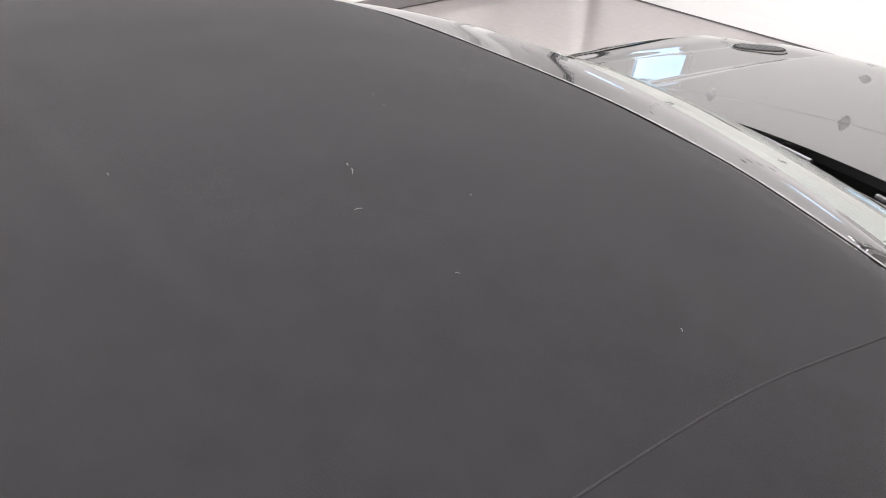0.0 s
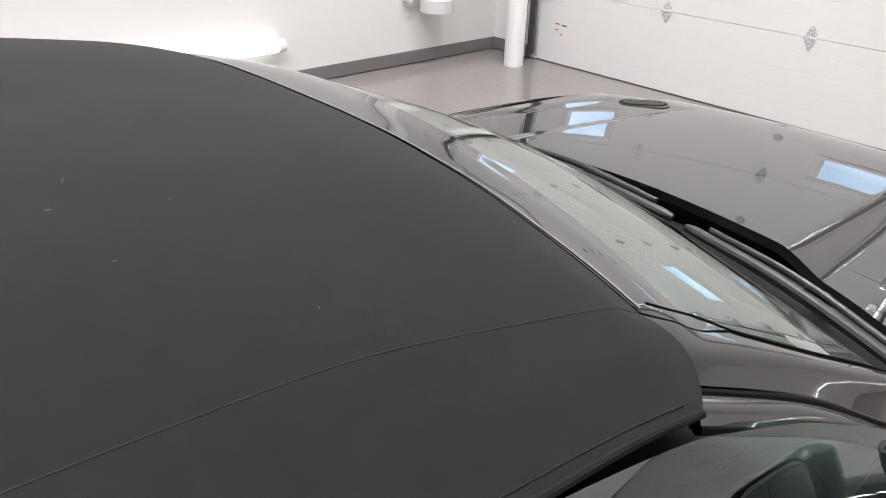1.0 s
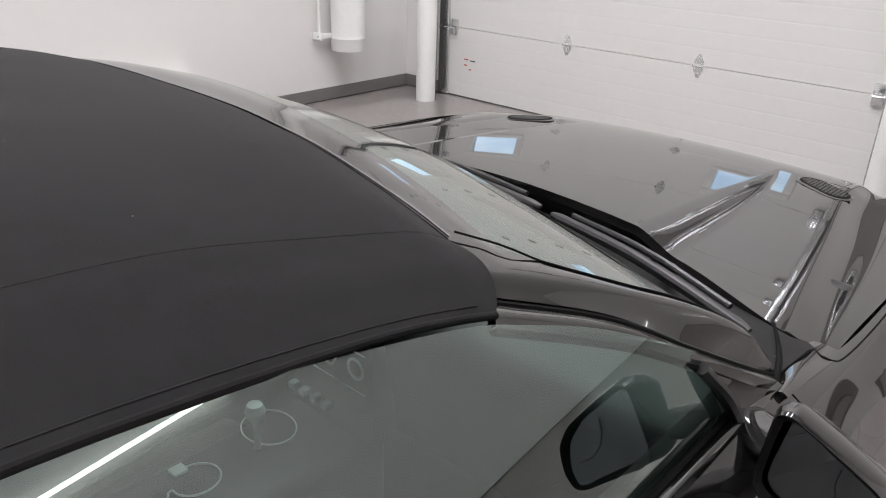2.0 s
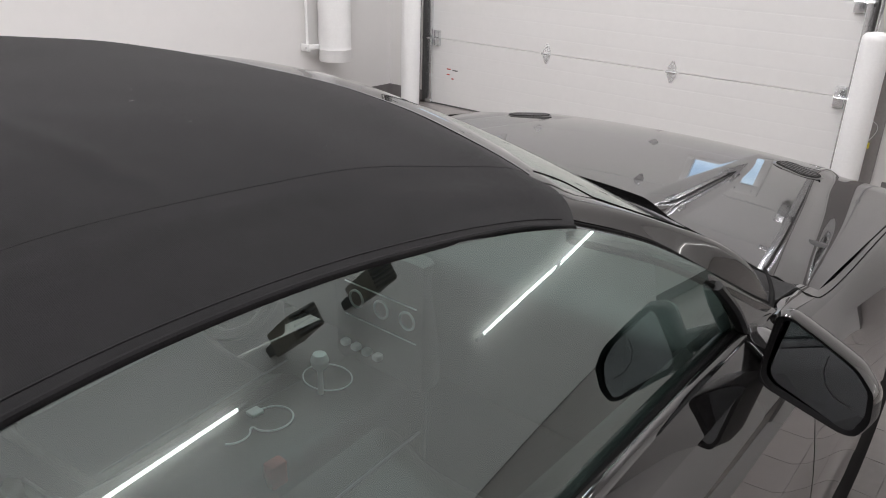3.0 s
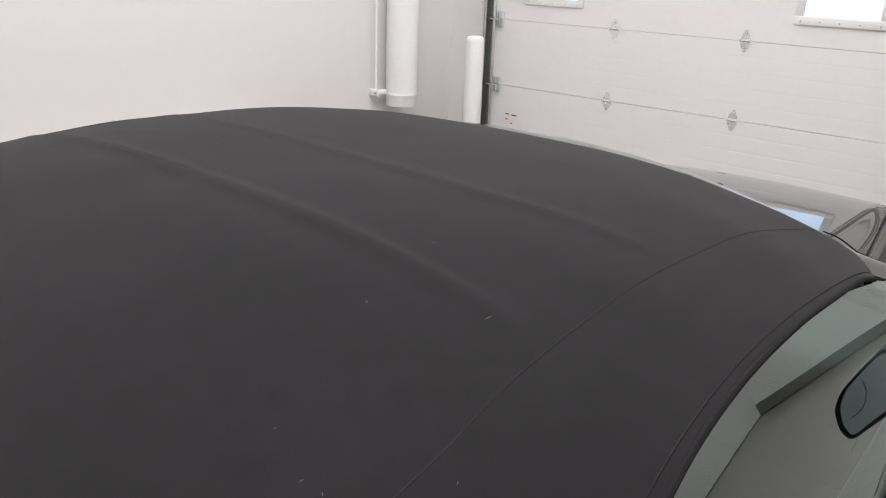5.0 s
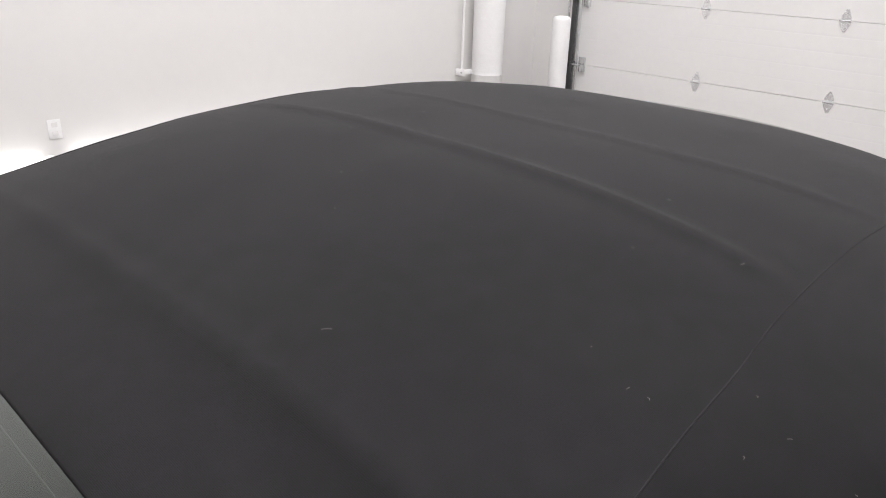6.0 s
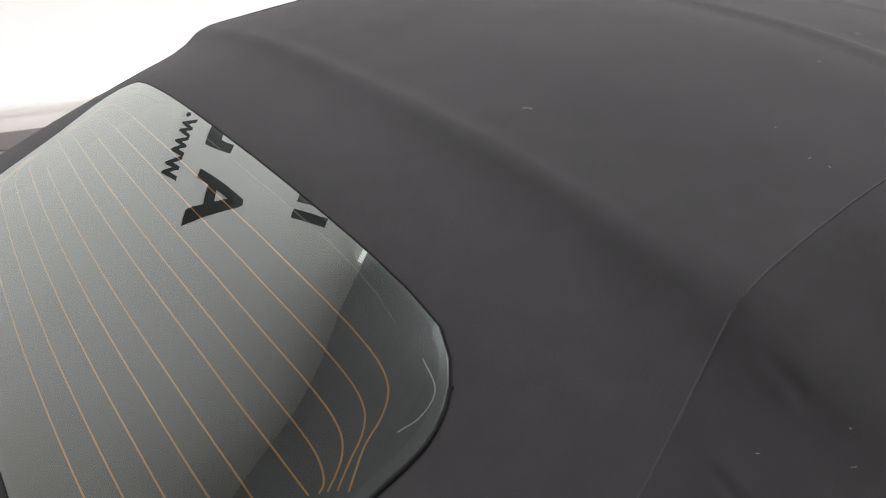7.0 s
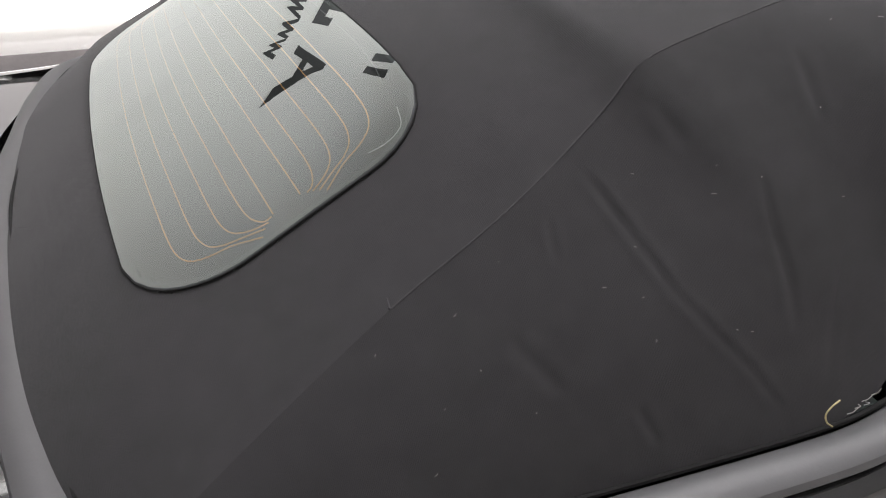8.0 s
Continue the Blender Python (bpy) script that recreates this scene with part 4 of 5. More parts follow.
# belt seals, sail pieces and window divider
for sgn in (1, -1):
    part("belt_seal", sweep([(sgn * (window_x(y, 0.998) + 0.003), y, 0.998) for y in np.linspace(0.42, -1.06, 50)], 0.006, 8), M_RUBBER, car, "black rubber belt seal")
    rows = []
    for y in np.linspace(0.486, -0.99, 50):
        xi, zt = window_x(min(y, 0.40), 0.998) + 0.008, at([(k, SIDES[k][0][0]) for k in sy], y)
        xo = xi + float(np.interp(y, [-0.99, -0.5, 0.486], [0.03, 0.02, 0.018]))
        rows.append([(sgn * xi, y, zt - 0.004), (sgn * (xi + 0.003), y, zt + 0.003), (sgn * (xi + 0.5 * (xo - xi)), y, zt + 0.0035), (sgn * (xo - 0.003), y, zt + 0.0005), (sgn * xo, y, zt - 0.006)])
    part("belt_moulding", sheet(rows, 0.003), M_PAINT, car, "glossy dark moulding strip along the window's foot", angle=60)
    part("window_divider", sweep(spline([(sgn * 0.799, 0.342, 0.998), (sgn * 0.788, 0.305, 1.05), (sgn * 0.767, 0.262, 1.10)], 10), 0.013, 8, 0.7), M_PLASTIC, car, "black window divider strip")
    bm = bmesh.new()
    tri = [(0.803, 0.345, 0.994), (0.815, 0.485, 0.978), (0.795, 0.41, 1.012), (0.772, 0.275, 1.090)]
    bm.faces.new([bm.verts.new((sgn * x, y, z)) for x, y, z in tri])
    sol = bmesh.ops.extrude_face_region(bm, geom=bm.faces[:])
    bmesh.ops.translate(bm, vec=(-0.012 * sgn, 0, -0.004), verts=[v for v in sol["geom"] if isinstance(v, bmesh.types.BMVert)])
    bmesh.ops.recalc_face_normals(bm, faces=bm.faces[:])
    part("sail_panel", bm, M_PAINT, car, "glossy dark triangular sail panel")
    part("pillar_strip", sweep([(sgn * (window_x(-0.83, z) + 0.001), -0.85 + 0.13 * (1.3 - z), z) for z in np.linspace(0.995, 1.308, 12)], 0.0045, 8), M_RUBBER, car, "black strip between door and quarter glass")
    rows = [[(sgn * (window_x(-0.83, z) + d), -0.85 + 0.13 * (1.3 - z) - g, z) for g, d in ((0.003, 0.001), (0.006, 0.004), (0.014, 0.005), (0.022, 0.004), (0.025, 0.001))] for z in np.linspace(0.995, 1.308, 12)]
    part("pillar_cover", sheet(rows, 0.002, up=(sgn, 0, 0.3)), M_PAINT, car, "glossy dark cover strip before the quarter glass")

# wheels
for ax in AXLES:
    for sgn in (1, -1):
        tyre = part("wheel", lathe([(0.24, -0.115), (0.285, -0.122), (0.325, -0.118), (0.343, -0.095), (0.347, -0.03), (0.347, 0.03), (0.343, 0.095), (0.325, 0.118), (0.285, 0.122), (0.24, 0.115)], 48, "x"), M_RUBBER, car, "black tyre on a dark alloy wheel")
        rim = bmesh.new()
        lathe([(0.243, -0.10), (0.232, -0.09), (0.225, 0.0), (0.232, 0.095), (0.243, 0.105)], 40, "x", rim)
        part("rim", rim, M_RIM, tyre)
        for k in range(10):
            a = 2 * math.pi * k / 10
            part("spoke", sweep([(0.085, 0.04 * math.cos(a), 0.04 * math.sin(a)), (0.10, 0.14 * math.cos(a + 0.05), 0.14 * math.sin(a + 0.05)), (0.095, 0.232 * math.cos(a), 0.232 * math.sin(a))], 0.013, 6), M_RIM, tyre)
        part("hub", lathe([(0.0, 0.06), (0.06, 0.06), (0.055, 0.095), (0.0, 0.10)], 20, "x"), M_RIM, tyre)
        tyre.matrix_world = Matrix.Translation((0.787 * sgn, ax, 0.345)) @ Matrix.Rotation(0 if sgn > 0 else math.pi, 4, "Z")

# under-body and cabin
part("floor_pan", brick((-0.78, -2.2, 0.22), (0.78, 1.9, 0.27), 0.01), M_PLASTIC, car)
for y0, y1 in ((1.02, 1.06), (-0.98, -0.94)):
    part("bulkhead", brick((-0.76, y0, 0.27), (0.76, y1, 0.93), 0.01), M_PLASTIC, car)
part("engine_block", brick((-0.5, 1.1, 0.3), (0.5, 1.75, 0.82), 0.05), M_PLASTIC, car, "dark engine cover under the hood")
for sgn in (1, -1):
    part("door_card", brick((sgn * 0.755 - 0.03, -0.84, 0.30), (sgn * 0.755 + 0.03, 0.60, 0.975), 0.02), M_LEATHER, car, "dark leather door lining")
rows = []
for x in np.linspace(-0.74, 0.74, 31):
    hump = 0.02 * math.exp(-(((x + 0.37) / 0.2) ** 2))
    yb = float(np.interp(abs(x), [0, 0.2, 0.5, 0.72, 0.8], [0.80, 0.755, 0.64, 0.57, 0.52]))
    rows.append(spline([(x, yb - 0.01, 0.968), (x, 0.46, 0.962 + hump), (x, 0.36, 0.945 + hump), (x, 0.31, 0.90), (x, 0.325, 0.80), (x, 0.36, 0.62)], 14))
part("dashboard", sheet(rows, 0.02), M_LEATHER, car, "dark padded dashboard")


def seat(cx, y0):
    cu = []
    for f in np.linspace(0, 1, 16):
        row = []
        for x in np.linspace(-0.25, 0.25, 15):
            bol = 0.045 * math.exp(-(((abs(x) - 0.21) / 0.05) ** 2))
            edge = -0.10 * max(0, abs(x) - 0.225) / 0.025
            row.append((cx + x, y0 - 0.05 + 0.55 * f, 0.52 + 0.05 * f + bol + edge - 0.06 * max(0, f - 0.9) / 0.1))
        cu.append(row)
    st = part("front_seat", sheet(cu, 0.10), M_LEATHER, car, "dark leather bucket seat with stitched bolsters")
    bk = []
    for f in np.linspace(0, 1, 20):
        row = []
        wdt = 0.25 - 0.07 * max(0, f - 0.55) / 0.45
        for x in np.linspace(-1, 1, 15):
            bol = 0.05 * math.exp(-(((abs(x) - 0.85) / 0.2) ** 2)) * (1 - 0.7 * f)
            row.append((cx + wdt * x, y0 - 0.03 - 0.26 * f + bol, 0.50 + 0.46 * f - 0.03 * x * x * f))
        bk.append(row)
    part("backrest", sheet(bk, 0.11, up=(0, 1, 0.3)), M_LEATHER, st)
    part("headrest", brick((cx - 0.13, y0 - 0.42, 0.90), (cx + 0.13, y0 - 0.32, 1.03), 0.04, seg=4), M_LEATHER, st)
    for sx_ in (-0.15, 0.15):
        part("stitching", sweep([(cx + sx_, y0 + 0.0 + 0.5 * f, 0.527 + 0.05 * f + 0.012) for f in np.linspace(0, 1, 10)], 0.003, 5), M_STITCH, st)
        part("stitching", sweep([(cx + sx_ * (1 - 0.2 * f), y0 - 0.022 - 0.26 * f, 0.52 + 0.44 * f) for f in np.linspace(0, 1, 10)], 0.003, 5), M_STITCH, st)
    return st


seat(0.37, -0.30)
seat(-0.37, -0.30)
part("rear_bench", brick((-0.55, -0.95, 0.45), (0.55, -0.75, 0.90), 0.06, seg=4), M_LEATHER, car, "dark leather rear bench")
console = part("centre_console", brick((-0.11, -0.50, 0.30), (0.12, 0.36, 0.618), 0.03, seg=3), M_PLASTIC, car, "dark centre console with chrome rings")


def ring_at(x, y, z, rx, ry, r=0.004, tilt=0.0):
    pts = [(x + rx * math.cos(a), y + ry * math.sin(a), z + tilt * ry * math.sin(a)) for a in np.linspace(0, 2 * math.pi, 36)]
    return sweep(pts, r, 6, cap=False)


cup = [(-0.016 + 0.043 * math.cos(a), -0.010 + 0.046 * math.sin(a), 0.622) for a in np.linspace(radians(200), radians(-95), 34)]
cup += [(-0.030 + 0.030 * math.cos(a), -0.098 + 0.036 * math.sin(a), 0.622) for a in np.linspace(radians(70), radians(-60), 14)]
part("cup_ring", sweep(spline(cup, 90), 0.0022, 6), M_CHROME, console, "chrome outline of the double cup holder")
part("cup_insert", brick((-0.075, -0.035, 0.617), (-0.048, -0.005, 0.626), 0.003), M_CHROME, console)
part("shifter_ring", ring_at(-0.045, 0.175, 0.626, 0.062, 0.052, 0.0018), M_CHROME, console, "chrome shifter surround")
part("shift_knob", lathe([(0.007, 0), (0.006, 0.06), (0.017, 0.072), (0.021, 0.088), (0.015, 0.103), (0, 0.107)], 18), M_CHROME, console).matrix_world = Matrix.Translation((-0.012, 0.125, 0.62))
stack = part("centre_stack", brick((-0.14, 0.285, 0.60), (0.15, 0.36, 0.93), 0.02), M_PLASTIC, car, "dark centre stack with chrome switches")
for k in range(4):
    part("toggle_switch", brick((-0.10 + 0.036 * k, 0.266, 0.652), (-0.080 + 0.036 * k, 0.29, 0.668), 0.004), M_CHROME, stack)
for k in range(3):
    pts = [(-0.05 + 0.08 * k + 0.021 * math.cos(a), 0.276, 0.79 + 0.021 * math.sin(a)) for a in np.linspace(0, 2 * math.pi, 30)]
    part("vent_ring", sweep(pts, 0.003, 6, cap=False), M_CHROME, stack)
for z in (0.825, 0.738):
    part("trim_bar", sweep([(-0.09, 0.279, z), (0.135, 0.279, z)], 0.0018, 6), M_CHROME, stack)
part("seat_buckle", brick((0.105, -0.13, 0.585), (0.135, -0.09, 0.64), 0.006), M_RED, car, "red seat belt buckle")
wheel_pts = [(-0.37 + 0.185 * math.cos(a), 0.16 + 0.07 * math.sin(a), 0.83 + 0.17 * math.sin(a)) for a in np.linspace(0, 2 * math.pi, 48)]
sw = part("steering_wheel", sweep(wheel_pts, 0.016, 10, cap=False), M_LEATHER, car, "black leather steering wheel")
part("steering_hub", brick((-0.45, 0.16, 0.77), (-0.29, 0.24, 0.89), 0.03), M_PLASTIC, sw)
part("sun_visor", brick((0.22, -0.10, 1.258), (0.52, 0.03, 1.270), 0.005), M_LEATHER, car)

# fibres and dust on the fabric
lint = bmesh.new()
spots = [(0.27, -0.383), (0.32, -0.41), (-0.246, -0.083), (0.14, -0.276), (0.515, -0.80), (0.03, -0.95), (0.27, -1.16), (-0.43, -1.262)]
for k in range(70):
    if k < len(spots):
        x, y = spots[k]
        p = top_point(s_at(y), x / 0.575)
    elif k < 40:
        p = top_point(random.uniform(0.02, 0.60), random.uniform(-0.95, 0.97))
    else:
        p = side_point(random.uniform(0.50, 0.98), random.uniform(0.1, 0.95))
    a, ln = random.uniform(0, math.pi), random.uniform(0.0006, 0.0024) * (2.6 if k < len(spots) else 1)
    d = np.array([math.cos(a), math.sin(a), 0]) * ln
    up_ = np.array([0.0, 0, 0.0015]) if k < 40 else np.array([0.0012, 0, 0.0012])
    sweep([p - d + up_, p + up_ * 1.6 + np.array([d[1], -d[0], 0]) * 0.15, p + d + up_], 0.0002, 4, bm=lint)
tagged(part("lint", lint, M_LINT, None), "pale lint fibres scattered over the black fabric top", "lint", kind="stuff")
twig = sweep(spline([(0.8335, -1.143, 1.060), (0.834, -1.151, 1.057), (0.834, -1.156, 1.049), (0.836, -1.154, 1.041), (0.838, -1.148, 1.036)], 24), 0.0008, 6)
tagged(part("dry_twig", twig, M_TWIG, None), "dry curled yellow twig caught at the belt rail", "twig")

for dy, dz, lean in ((0.0, 0.0, 0.006), (0.008, 0.004, -0.004), (0.014, 0.010, 0.005), (0.019, 0.004, -0.006), (0.024, 0.014, 0.003)):
    p = np.array([0.834, -1.128 + dy, 1.040 + dz])
    part("loose_thread", sweep(spline([p, p + (0.003, 0.002, 0.004), p + (0.004, lean, 0.009)], 8), 0.00045, 5), M_LINT, car, "pale frayed thread at the fabric's corner")

# ---- room details ----
# insulated pipe and bracket
# lettering and lamps high on the walls, heaters
def wall_text(body, size, y, z, name="wall_lettering"):
    cu = bpy.data.curves.new("tmp_text", "FONT")
    cu.body, cu.size, cu.extrude, cu.offset = body, size, 0.002, 0.022 * size
    tmp = new("tmp_text", cu)
    bpy.context.view_layer.update()
    me = bpy.data.meshes.new_from_object(tmp.evaluated_get(bpy.context.evaluated_depsgraph_get()))
    bpy.data.objects.remove(tmp)
    me.name = name
    ob = link(name, me, M_LETTER, None, smooth=False)
    ob.matrix_world = Matrix(((0, 0, 1, WALL_L + 0.004), (1, 0, 0, y), (0, 1, 0, z), (0, 0, 0, 1)))
    return ob


sign = thing("wall_sign", (WALL_L, -2.0, 2.6), "large black lettering on the white wall", "sign")
bpy.context.view_layer.update()
under(wall_text("www.", 0.34, -2.57, 2.62), sign)
under(wall_text("A", 0.74, -2.93, 3.0), sign)
for y0, y1, z0, z1 in ((-1.68, -1.0, 2.60, 2.72), (-0.9, 0.2, 2.60, 2.72), (-2.10, -1.72, 2.98, 3.12), (-1.86, -1.72, 3.12, 3.56), (-2.10, -1.97, 3.12, 3.24), (-1.65, -0.6, 2.95, 3.40), (-2.72, -2.57, 4.30, 4.85), (-2.45, -2.30, 4.30, 4.85), (-2.30, -2.05, 4.68, 4.85), (-1.9, -0.8, 4.30, 4.75)):
    under(part("lettering_bar", brick((WALL_L + 0.001, y0, z0), (WALL_L + 0.006, y1, z1)), M_LETTER, None, smooth=False), sign)
for y, z in ((1.34, 1.68), (1.86, 1.68)):
    hh = thing("wall_heater", (WALL_R - 0.28, y, z), "brown metal fan heater fixed to the wall", "heater", "heaters on the wall")
    part("case", brick((-0.07, -0.09, -0.07), (0.13, 0.09, 0.07), 0.010), M_HEATER, hh)
    part("bracket", brick((0.12, -0.03, -0.03), (0.28, 0.03, 0.03), 0.004), M_TRACK, hh)
    for k in range(5):
        part("louvre", brick((-0.085, -0.072, -0.056 + 0.026 * k), (-0.068, 0.072, -0.043 + 0.026 * k), 0.003), M_TRACK, hh)
pipe = thing("wall_pipe", (-4.085, 3.93, 0.44), "white wrapped vertical pipe standing off the wall", "pipe")
prof = [(0.0, 0.0), (0.139, 0.0), (0.145, 0.012), (0.143, 0.10), (0.146, 0.105), (0.143, 0.112)]
for k in range(24):
    z = 0.14 + 0.15 * k
    prof += [(0.1428, z), (0.1436, z + 0.004), (0.1428, z + 0.012)]
prof += [(0.143, CEIL - 0.44)]
part("wrap", lathe(prof, 40), M_PIPE, pipe)
part("bracket_arm", brick((-0.10, -0.245, 0.105), (-0.06, -0.05, 0.145), 0.006), M_PIPE, pipe)
part("support_rod", sweep([(-0.095, -0.235, 0.15), (-0.095, -0.235, CEIL - 0.44)], 0.012, 8), M_PIPE, pipe, "slim white rod beside the pipe")
part("bracket_plate", brick((-0.15, -0.265, 0.095), (-0.045, -0.235, 0.155), 0.004), M_PIPE, pipe)
part("bracket_bolt", lathe([(0.010, -0.006), (0.010, 0.004), (0, 0.006)], 10, "y"), M_STEEL, pipe).location = (-0.07, -0.268, 0.125)

# power outlet
outlet = thing("wall_outlet", (WALL_L, 0.10, 0.53), "white double power outlet on the white wall", "outlet")
part("plate", brick((0.0, -0.04, -0.06), (0.007, 0.04, 0.06), 0.003), M_PIPE, outlet)
for dz in (-0.027, 0.027):
    part("socket", brick((0.005, -0.018, dz - 0.015), (0.0085, 0.018, dz + 0.015), 0.002), M_WALL, outlet)


def wall_tube(x, y0, y1, z, face, r=0.05):
    """A slim tube lamp lying along a wall; face: +1 when the room is on its +x side."""
    th = thing("tube_light", (x, (y0 + y1) / 2, z), "glowing white tube light mounted along the white wall", "tube light", "tube lights on the walls")
    L = (y1 - y0) / 2
    part("tube", lathe([(0.0, -L + 0.03), (r * 0.93, -L + 0.03), (r, -L + 0.04), (r, L - 0.04), (r * 0.93, L - 0.03), (0.0, L - 0.03)], 20, "y"), M_TUBE if r > 0.03 else M_SLIM, th)
    for e in (-1, 1):
        part("end_cap", lathe([(0.0, -0.03), (r, -0.03), (r * 1.07, -0.02), (r * 1.07, 0.02), (r, 0.03), (0.0, 0.03)], 20, "y"), M_PIPE, th).location = (0, e * (L - 0.005), 0)
        part("standoff", brick((-face * 0.06 - 0.012, e * (L - 0.25) - 0.015, -0.012), (-face * 0.06 + 0.03, e * (L - 0.25) + 0.015, 0.012), 0.003), M_PIPE, th)
    return th


wall_tube(WALL_L + 0.06, 0.14, 2.46, 0.332, 1)
wall_tube(WALL_L + 0.06, -2.35, 0.03, 0.332, 1)
wall_tube(WALL_L + 0.06, -4.9, -2.46, 0.332, 1)
wall_tube(WALL_L + 0.06, -3.12, -0.7, CEIL - 0.16, 1)
for y0, y1, z in ((2.62, 3.54, 0.99), (3.50, 4.72, 1.09)):
    wt = wall_tube(WALL_R - 0.06, y0, y1, z, -1, 0.014)
    wt.rotation_euler = (0.10, 0, 0)
wall_tube(WALL_R - 0.06, -1.5, 1.05, 1.50, -1, 0.0115)
# housings for every lamp position, the added x 0.45 row included
for lx, ly in LAMPS:
    cl = thing("ceiling_light", (lx, ly, CEIL - 0.25), "slim white strip light hanging under the grey ceiling", "ceiling light", "strip lights under the ceiling")
    part("housing", brick((-0.09, -1.24, 0.006), (0.09, 1.24, 0.07), 0.012), M_PIPE, cl)
    for e in (-0.9, 0.9):
        part("hanger", sweep([(0, e, 0.06), (0, e, 0.25)], 0.006, 6), M_STEEL, cl)

# door hardware
def hinge_mesh():
    bm = bmesh.new()
    for e in (-1, 1):
        out = [(-0.035, 0.012), (0.035, 0.012), (0.036, 0.03), (0.016, 0.07), (0.010, 0.083), (-0.010, 0.083), (-0.016, 0.07), (-0.036, 0.03)]
        f = bm.faces.new([bm.verts.new((px, -0.004, e * pz)) for px, pz in out])
        ex = bmesh.ops.extrude_face_region(bm, geom=[f])
        bmesh.ops.translate(bm, vec=(0, 0.004, 0), verts=[v for v in ex["geom"] if isinstance(v, bmesh.types.BMVert)])
    bmesh.ops.recalc_face_normals(bm, faces=bm.faces[:])
    return bm


for k in range(1, 6):
    for x in (-2.437, -1.313):
        h = part("hinge", hinge_mesh(), M_STEEL, None, "galvanised steel hinge")
        h.location = (x, WALL_F + 0.02, k * SECT)
        bpy.context.view_layer.update()
        under(h, garage)
        part("pin", sweep([(-0.042, -0.012, 0), (0.042, -0.012, 0)], 0.011, 10), M_STEEL, h)
        for e in (-1, 1):
            part("bolt", lathe([(0.007, 0.0), (0.007, -0.008), (0, -0.009)], 8, "y"), M_STEEL, h).location = (0, -0.004, e * 0.055)


def door_track(x, sgn):
    tr = thing("door_track", (x, WALL_F - 0.05, 0), "galvanised steel roller track at the garage door's edge", "door track", "tracks of the garage door")
    part("rail", brick((sgn * 0.035 - 0.006, -0.02, 0.03), (sgn * 0.035 + 0.006, 0.05, DOOR_TOP), 0.002), M_TRACK, tr)
    part("flange", brick((sgn * 0.005 - 0.035, 0.03, 0.03), (sgn * 0.005 + 0.035, 0.045, DOOR_TOP), 0.002), M_STEEL, tr)
    part("lip", brick((sgn * 0.07 - 0.01, -0.03, 0.03), (sgn * 0.07 + 0.01, -0.022, DOOR_TOP), 0.002), M_STEEL, tr)
    for k in range(1, 6):
        part("roller", sweep([(sgn * 0.03, 0.0, k * SECT), (-sgn * 0.10, 0.0, k * SECT)], 0.007, 8), M_STEEL, tr)
        part("roller_wheel", lathe([(0.0, -0.012), (0.024, -0.012), (0.026, 0.0), (0.024, 0.012), (0.0, 0.012)], 16, "x"), M_TRACK, tr).location = (sgn * 0.03, 0, k * SECT)
        part("end_bracket", brick((-sgn * 0.075 - 0.035, 0.045, k * SECT - 0.07), (-sgn * 0.075 + 0.035, 0.068, k * SECT + 0.07), 0.004), M_STEEL, tr)
    return tr


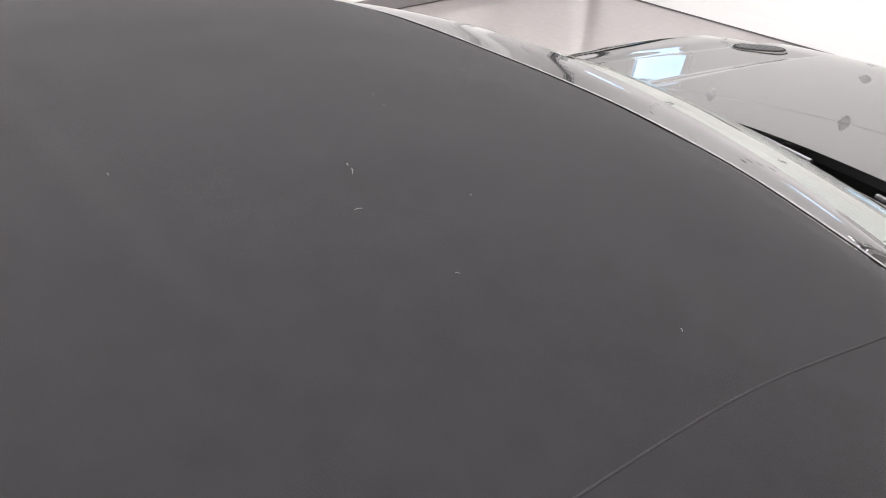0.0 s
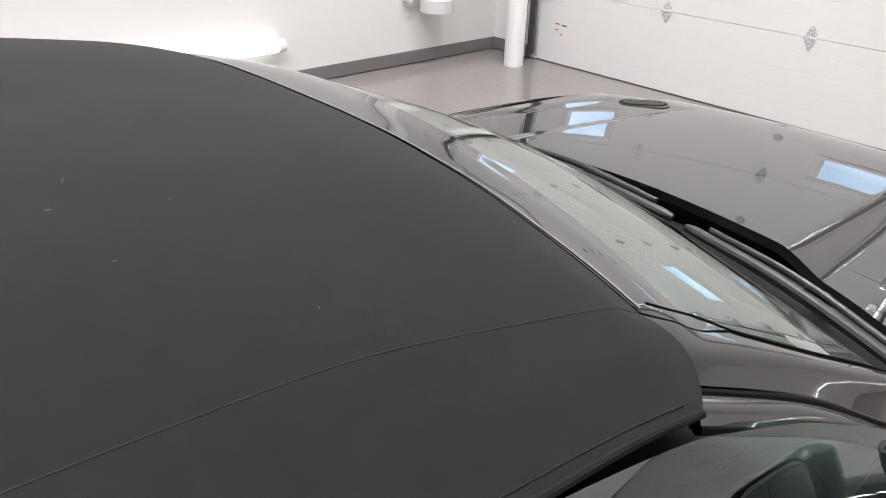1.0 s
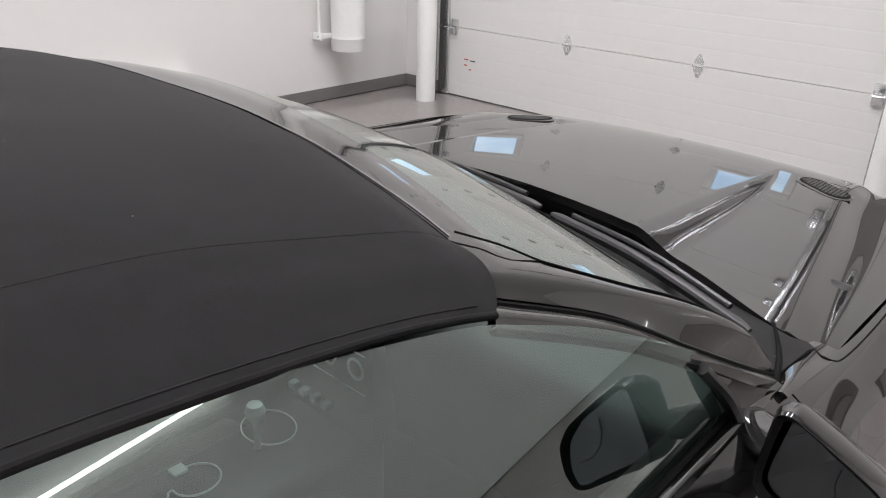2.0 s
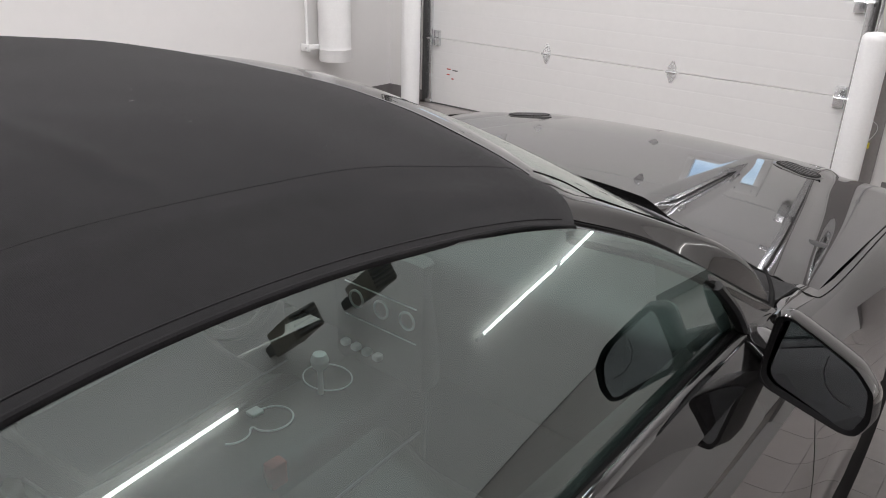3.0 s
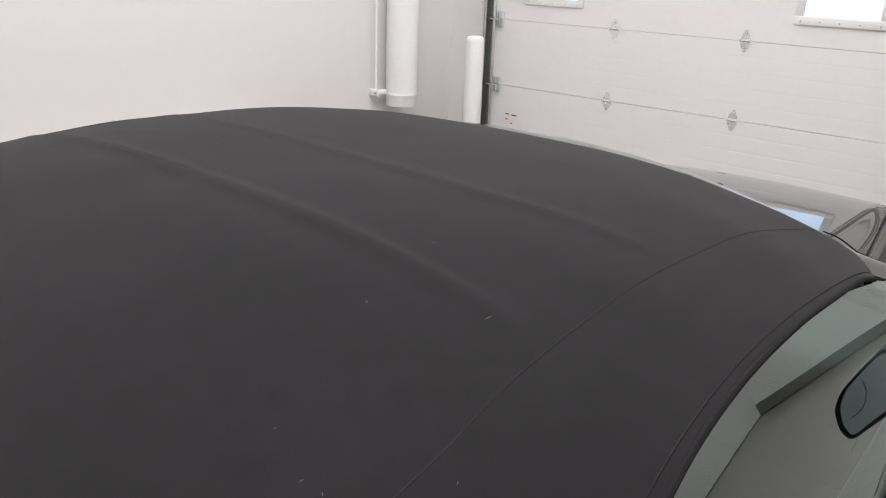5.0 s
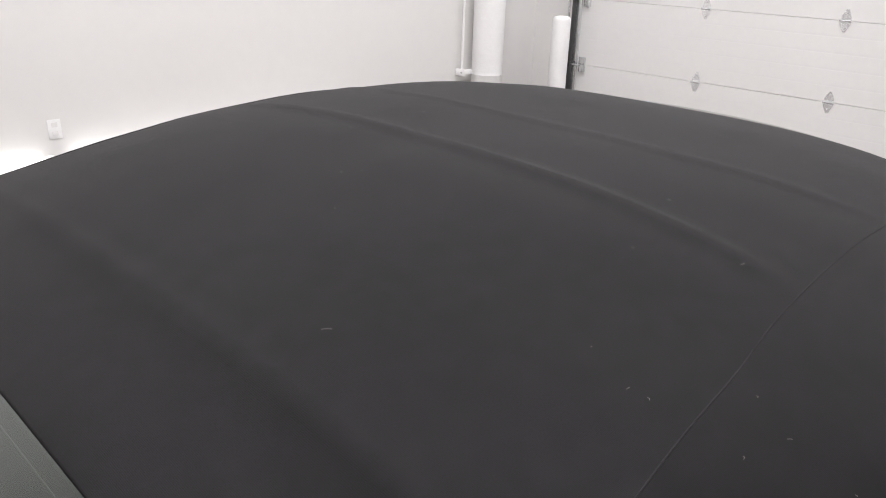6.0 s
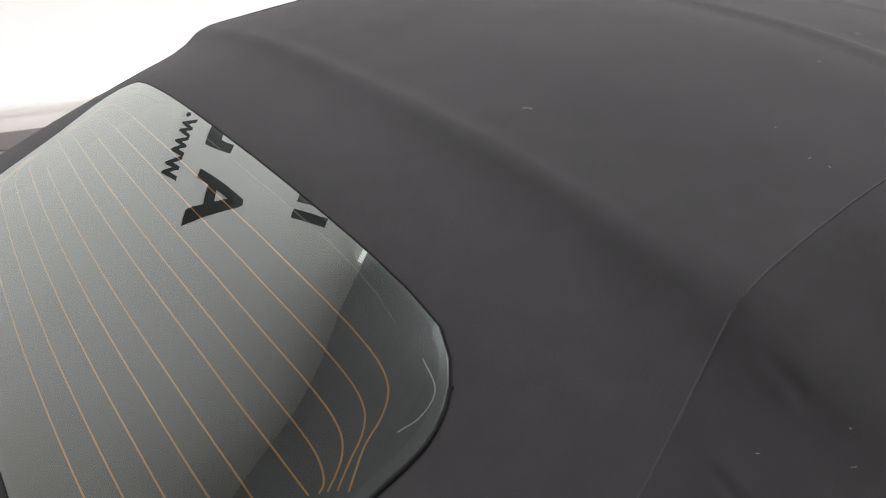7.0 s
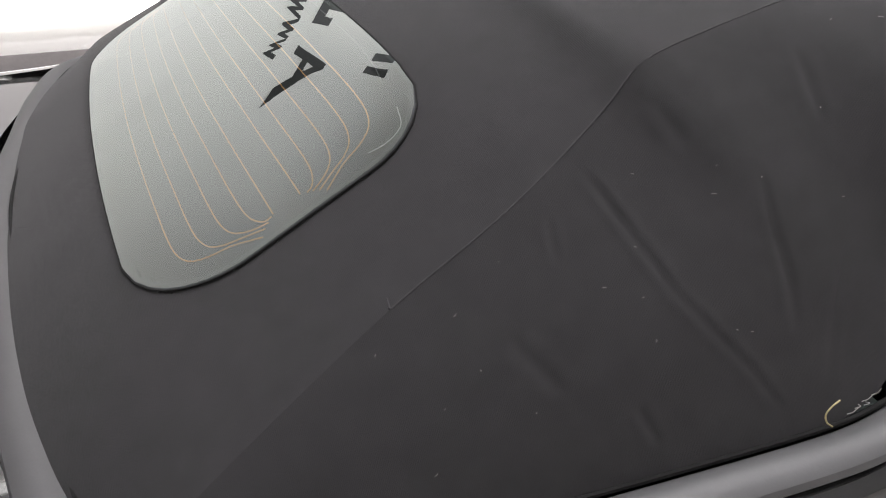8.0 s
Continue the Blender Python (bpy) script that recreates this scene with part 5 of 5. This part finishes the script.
door_track(DOOR_X0, -1)
door_track(DOOR_X1, 1)
for nm, a, b in (("window_1", *WIN[0]), ("window_2", *WIN[1])):
    w = tagged(part(nm, sheet([[(a, WALL_F + 0.05, WIN_Z[0]), (b, WALL_F + 0.05, WIN_Z[0])], [(a, WALL_F + 0.05, WIN_Z[1]), (b, WALL_F + 0.05, WIN_Z[1])]], 0.006, up=(0, -1, 0)), M_PANE, None, smooth=False), "clear pane of the garage door with pale frame", "window", kind="structure")
    w.visible_shadow = False
    fr = bmesh.new()
    for lo, hi in (((a - 0.05, WIN_Z[0] - 0.05), (b + 0.05, WIN_Z[0] + 0.012)), ((a - 0.05, WIN_Z[1] - 0.012), (b + 0.05, WIN_Z[1] + 0.05)), ((a - 0.05, WIN_Z[0] + 0.012), (a + 0.012, WIN_Z[1] - 0.012)), ((b - 0.012, WIN_Z[0] + 0.012), (b + 0.05, WIN_Z[1] - 0.012))):
        brick((lo[0], WALL_F + 0.006, lo[1]), (hi[0], WALL_F + 0.019, hi[1]), 0.004, fr)
    part("window_frame", fr, M_DOOR, w)
    for k in range(5):
        for zz in (WIN_Z[0] - 0.025, WIN_Z[1] + 0.025):
            part("screw", lathe([(0.006, 0.0), (0.006, -0.003), (0, -0.004)], 8, "y"), M_STEEL, w).location = (a + (b - a) * k / 4, WALL_F + 0.006, zz)
# printed marks on the door, unreadable
for k, (dx, dz, ln, m) in enumerate(((0.0, 0.0, 0.045, "r"), (0.07, -0.006, 0.06, "k"), (0.0, -0.05, 0.035, "r"), (0.06, -0.085, 0.025, "r"))):
    under(part("printed_mark", brick((-3.52 + dx, WALL_F + 0.0165, 0.335 + dz), (-3.52 + dx + ln, WALL_F + 0.0195, 0.345 + dz)), M_RED if m == "r" else M_TRACK, smooth=False), garage)

# jamb strip, conduit and panel beside the door
tagged(part("trim", brick((DOOR_X1 + 0.115, WALL_F - 0.015, 0.0), (DOOR_X1 + 0.235, WALL_F - 0.002, 3.9), 0.003), M_JAMB, None, smooth=False), "grey-brown vertical jamb strip beside the garage door", "trim", kind="structure")
cd = thing("conduit", (0.28, WALL_F - 0.03, 0.10), "slim grey conduit running up the white wall", "conduit")
part("tube", sweep([(0, 0, 0.12), (0, 0, 3.9)], 0.011, 10), M_GREYPL, cd)
for z in (0.45, 1.4, 2.4):
    part("clip", brick((-0.03, 0.0, z - 0.012), (0.03, 0.028, z + 0.012), 0.003), M_GREYPL, cd)
tg = thing("cable_tag", (0.125, WALL_F - 0.03, 0.33), "yellow tag with a thin cable on the jamb strip", "tag")
part("tag", brick((-0.012, 0.0, -0.02), (0.012, 0.008, 0.02), 0.003), M_YELLOW, tg)
part("cable", sweep(spline([(0, 0, 0.03), (0.035, -0.01, 0.10), (0.03, 0, 0.14), (0.0, 0.01, 0.16)], 14), 0.0025, 6), M_GREYPL, tg)

# floor tiles beside the car
tile = brick((-0.1015, -0.1015, -0.006), (0.1015, 0.1015, 0.0), 0.0007, seg=1)
tile_mesh = bpy.data.meshes.new("tile")
tile.to_mesh(tile_mesh)
tile.free()
tile_mesh.materials.append(M_FLOOR)
for i in range(-2, 13):
    for k in range(-1, 16):
        tl = new("tile", tile_mesh)
        tl.location = (0.97 - 0.1025 + 0.205 * i, 0.68 + 0.205 * k + 0.1025, -0.001)
        tl.parent = floor
